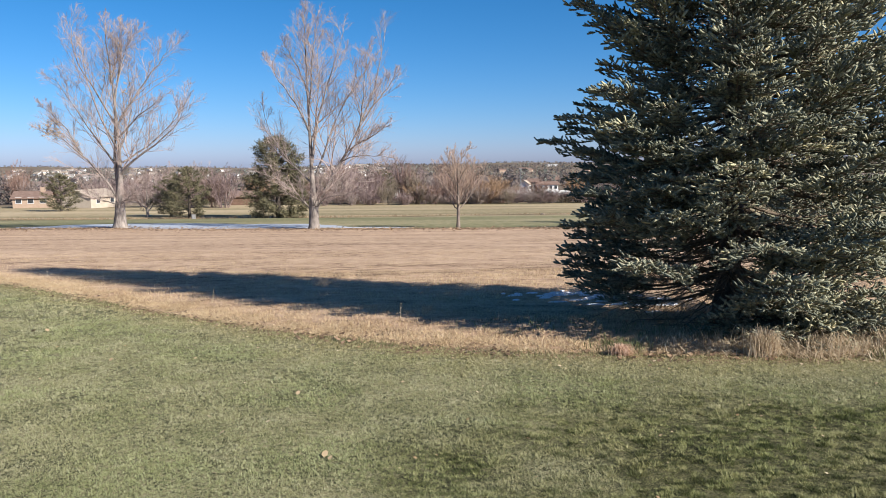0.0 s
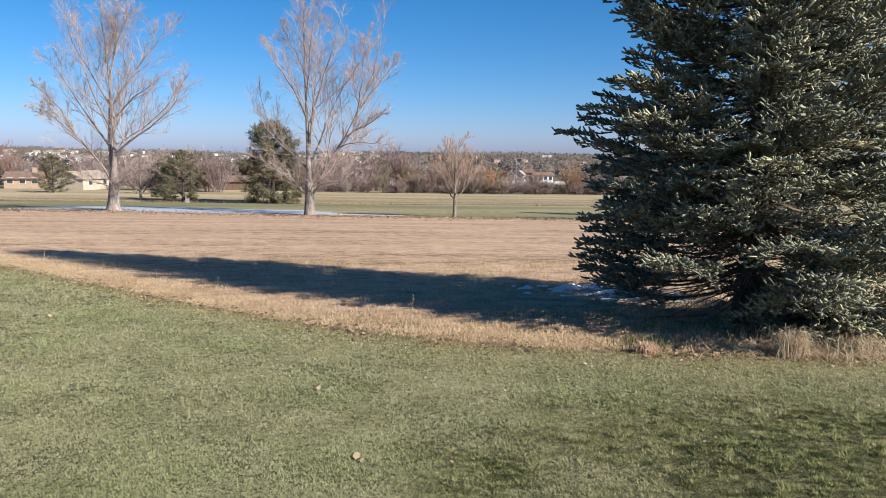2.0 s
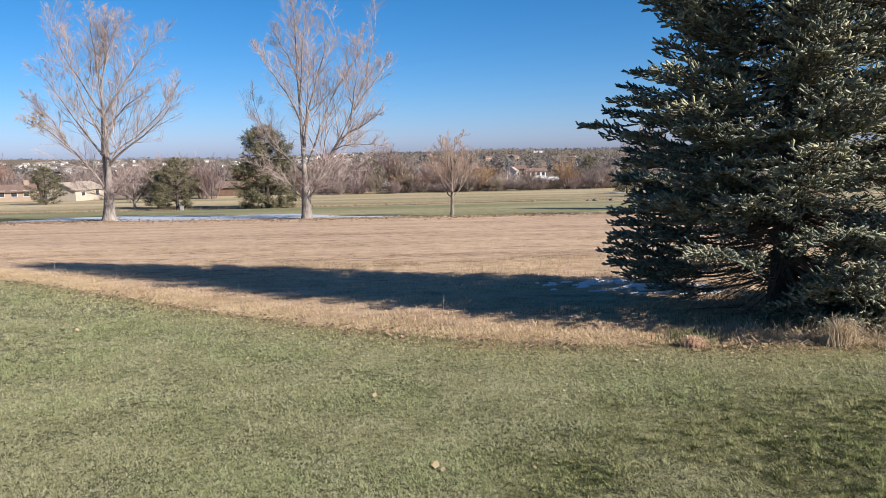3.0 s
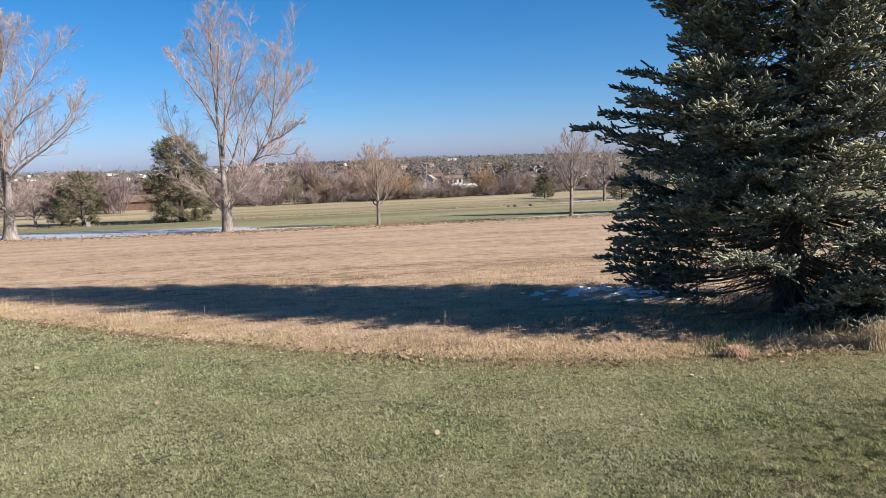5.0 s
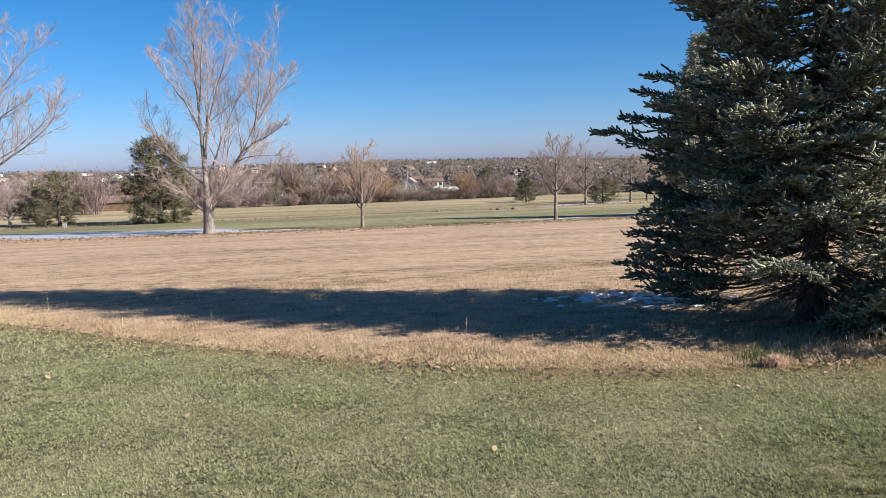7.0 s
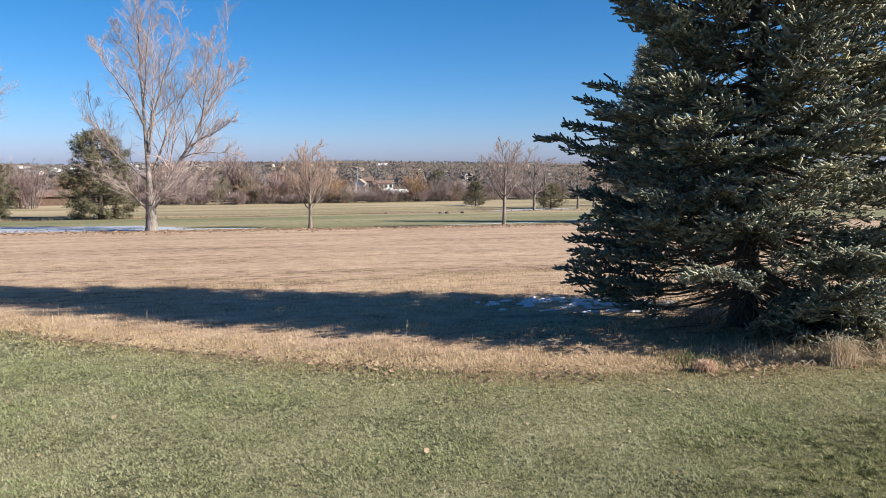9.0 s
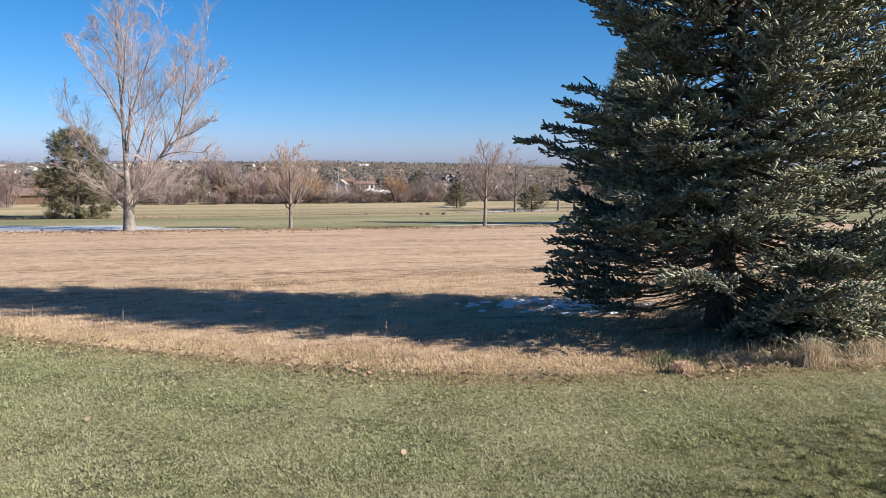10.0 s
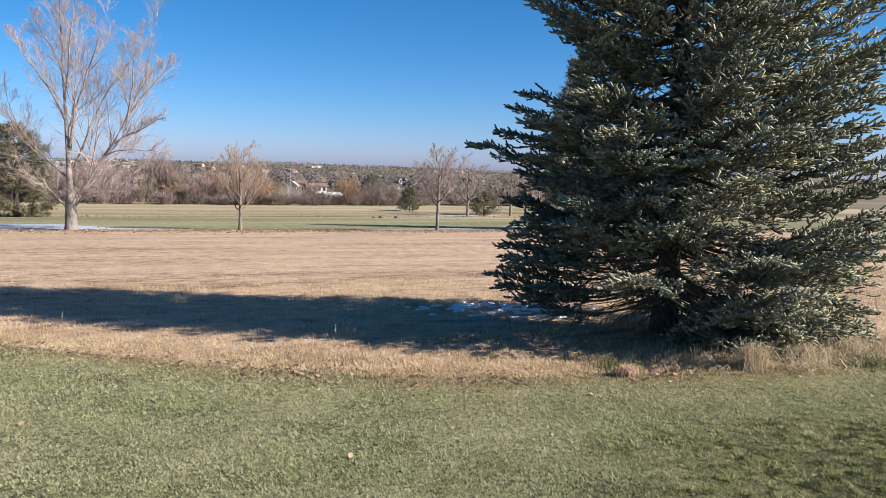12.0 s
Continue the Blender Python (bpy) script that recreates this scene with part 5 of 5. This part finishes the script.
def weed_mat(x, y, radius, n, length):
    px, py = x + _r.normal(size=n) * radius * 0.5, y + _r.normal(size=n) * radius * 0.35
    az = _r.random() * 6.28 + _r.normal(size=n) * 1.1
    s = Soup().add(*matted_blades(on_ground(px, py), length * _r.uniform(0.4, 1.0, n), _r.uniform(0.005, 0.011, n), az, _r.uniform(0.05, 0.36, n)))
    k = n // 8
    px, py = x + _r.normal(size=k) * radius * 0.5, y + 0.1 + _r.normal(size=k) * radius * 0.35
    s.add(*bent_blades(on_ground(px, py), length * _r.uniform(0.4, 0.9, k), np.full(k, 0.005), 0.8))
    return tagged(new("weed_clump", s.mesh("weed_clump", [M_WEED])), "long dry tan leaves matted under the spruce", "weeds", "weeds along the lawn's edge", "stuff")


weed_clump("weed_clump", "small rusty-brown dried weed at the lawn's edge", 1.84, 7.40, 0.085, 600, 0.15, 0.75, M_RUST, 0.006)
weed_clump("weed_clump", "low green weed beside a rusty one", 1.90, 7.72, 0.3, 200, 0.15, 0.7, M_GREENWEED, 0.008)
for x, y, rad, n, h, lean in ((2.8, 7.75, 0.55, 170, 0.34, 1.25), (3.3, 7.6, 0.5, 190, 0.38, 1.3), (3.8, 7.35, 0.4, 160, 0.44, 1.2), (4.3, 7.5, 0.6, 210, 0.46, 1.1), (4.8, 7.3, 0.5, 190, 0.42, 1.3), (5.3, 7.4, 0.7, 230, 0.50, 1.1), (5.9, 7.4, 0.7, 220, 0.46, 1.2), (6.5, 7.3, 0.8, 220, 0.48, 1.0), (3.0, 8.4, 0.7, 110, 0.22, 1.0), (4.6, 8.2, 0.8, 120, 0.26, 1.0), (5.8, 8.2, 0.8, 120, 0.3, 1.0)):
    weed_mat(x, y, rad, n * 2, h)
weed_clump("weed_clump", "upright bunch of pale dry grass before the spruce", 3.28, 7.36, 0.15, 460, 0.35, 0.55, M_WEED, 0.006)
for x, y, h in ((4.05, 7.42, 0.30), (4.75, 7.48, 0.34), (5.35, 7.35, 0.30), (6.0, 7.3, 0.34)):
    weed_clump("weed_clump", "loose bunch of pale dry grass below the spruce", x, y, 0.26, 260, h, 0.95, M_WEED, 0.006)
weed_clump("weed_clump", "low yellow-green tuft before the spruce", 4.65, 7.1, 0.3, 420, 0.15, 0.9, M_GREENWEED, 0.007)
for x, y, rad, n, h in ((2.6, 8.7, 0.9, 260, 0.22), (3.5, 8.3, 0.8, 260, 0.25), (1.2, 9.2, 0.9, 200, 0.18)):
    weed_clump("weed_clump", "low green weed in the spruce's shade", x, y, rad, n, h * 0.55, 1.0, M_GREENWEED, 0.007)


def stalk(x, y, h):
    d = np.array([0.08 * math.sin(x * 9), 0.05, 1.0])
    P = np.array([[x, y, float(ground_z(x, y)) - 0.02]]) + d * np.linspace(0, h, 4)[:, None]
    s = Soup().add(*tubes(P[None], np.linspace(0.0032, 0.002, 4)[None], 4))
    A, AR = spawn(P[None], np.full((1, 4), 0.003), 5, 0.5, 40, (0.2, 0.1), 0.1, 3, 0.002)
    s.add(*tubes(A, AR, 3))
    tagged(new("weed_stalk", s.mesh("weed_stalk", [M_WEED])), "thin dry upright weed stalk in the field", "weeds", "dry weed stalks")


for x, y, h in ((-7.1, 15.1, 0.42), (-3.9, 12.2, 0.28), (-0.6, 9.9, 0.30), (0.7, 9.1, 0.32), (-5.3, 13.2, 0.26), (1.6, 9.0, 0.26), (-9.2, 16.8, 0.3), (4.2, 7.9, 0.62), (5.0, 7.8, 0.7), (5.6, 7.9, 0.66)):
    stalk(x, y, h * 0.75)
for i in range(16):
    stalk(3.5 + 0.2 * i + _r.normal() * 0.08, 7.75 + _r.normal() * 0.16, _r.uniform(0.35, 0.75))


# ---- fallen leaves ----
def leaf_shapes(pos, size, tilt=0.0):
    """Curled leaves: six corners round a folded rib."""
    n = len(pos)
    th = _r.random(n) * 2 * np.pi
    c, s_ = np.cos(th), np.sin(th)
    curl = _r.uniform(0.0, 0.22, n)
    shape = np.array([[0, -1, 0], [0.75, -0.55, 1], [0.8, 0.35, 0.6], [0.1, 0.9, 0.1], [-0.7, 0.5, 0.8], [-0.85, -0.35, 1]])
    lx, ly, lz = shape[None, :, 0] * size[:, None], shape[None, :, 1] * size[:, None], shape[None, :, 2] * (size * curl)[:, None]
    lz = lz + tilt * (ly + size[:, None])
    V = np.stack([pos[:, None, 0] + lx * c[:, None] - ly * s_[:, None], pos[:, None, 1] + lx * s_[:, None] + ly * c[:, None], pos[:, None, 2] + lz], -1)
    T = np.array([[0, 1, 3], [1, 2, 3], [0, 3, 5], [5, 3, 4]])[None] + (np.arange(n) * 6)[:, None, None]
    return V, T


def build_leaves():
    x, y = scatter(-9, 6, 2.6, 13, 2.8)
    keep = y < lawn_edge(x)
    x, y = x[keep], y[keep]
    s = Soup().add(*leaf_shapes(on_ground(x, y, 0.008), _r.uniform(0.006, 0.017, len(x)), 0.3))
    x = _r.uniform(-14, 6, 420)
    y = lawn_edge(x) + _r.normal(size=420) * 0.3 - 0.02
    s.add(*leaf_shapes(on_ground(x, y, 0.012), _r.uniform(0.007, 0.020, 420), 0.3))
    x = _r.uniform(-15, 8, 2600)
    y = lawn_edge(x) + 0.04 + _r.normal(size=2600) * 0.20
    keep = _r.random(2600) < 1.5 * patchy(x, y, 4.0, 41) - 0.2
    x, y = x[keep], y[keep]
    crumbs = Soup().add(*leaf_shapes(on_ground(x, y, 0.012), _r.uniform(0.010, 0.028, len(x)), 0.4))
    tagged(new("edge_litter", crumbs.mesh("edge_litter", [M_CRUMB])), "dark brown leaf crumbs along the lawn's edge", "leaves", kind="stuff")
    x = _r.uniform(-58, 58, 5200)
    y = tree_line(x) - 5.0 + _r.normal(size=5200) * 3.6
    litter = Soup().add(*leaf_shapes(on_ground(x, y, 0.03), _r.uniform(0.06, 0.13, 5200), 0.35))
    tagged(new("leaf_litter", litter.mesh("leaf_litter", [M_LITTER])), "brown leaf litter along the row of trees", "leaves", kind="stuff")
    tagged(new("fallen_leaves", s.mesh("fallen_leaves", [M_DEADLEAF])), "scattered dry tan fallen leaves", "leaves", kind="stuff")
    for x, y, size in ((-0.75, 4.39, 0.040), (-0.71, 4.33, 0.026), (-1.53, 4.84, 0.03), (-5.19, 9.06, 0.055), (-5.05, 9.12, 0.045), (-3.36, 7.19, 0.035), (-1.21, 5.86, 0.035)):
        V, T = leaf_shapes(on_ground(np.array([x]), np.array([y]), 0.010), np.array([size * 0.62]), 0.6)
        tagged(new("fallen_leaf", Soup().add(V, T).mesh("fallen_leaf", [M_DEADLEAF])), "curled pale tan fallen leaf on the lawn", "leaf", "fallen leaves on the lawn")


build_leaves()


# ---- dry grass along the ditch ----
def build_ditch_grass():
    x = _r.uniform(-97, 103, 9000)
    y = 122.3 + 1.9 * np.sin(x * 0.039) + _r.normal(size=9000) * 1.2
    s = Soup().add(*blades(on_ground(x, y), _r.uniform(0.2, 0.65, 9000), np.full(9000, 0.08), 0.5))
    tagged(new("ditch_grass", s.mesh("ditch_grass", [M_DITCH])), "taller dry grass along the ditch", "grass", kind="stuff")


build_ditch_grass()


def build_edge_weeds():
    """Low green weeds between the mown lawn and the dry fringe."""
    x = _r.uniform(-14, 8, 16000)
    y = lawn_edge(x) + _r.normal(size=16000) * 0.14
    keep = _r.random(16000) < patchy(x, y, 3.0, 21) * 1.3 - 0.25
    x, y = x[keep], y[keep]
    s = Soup().add(*blades(on_ground(x, y), _r.uniform(0.02, 0.06, len(x)), np.full(len(x), 0.010), 1.0))
    tagged(new("edge_weeds", s.mesh("edge_weeds", [M_GREENWEED])), "low green weeds along the lawn's edge", "weeds", kind="stuff")


build_edge_weeds()
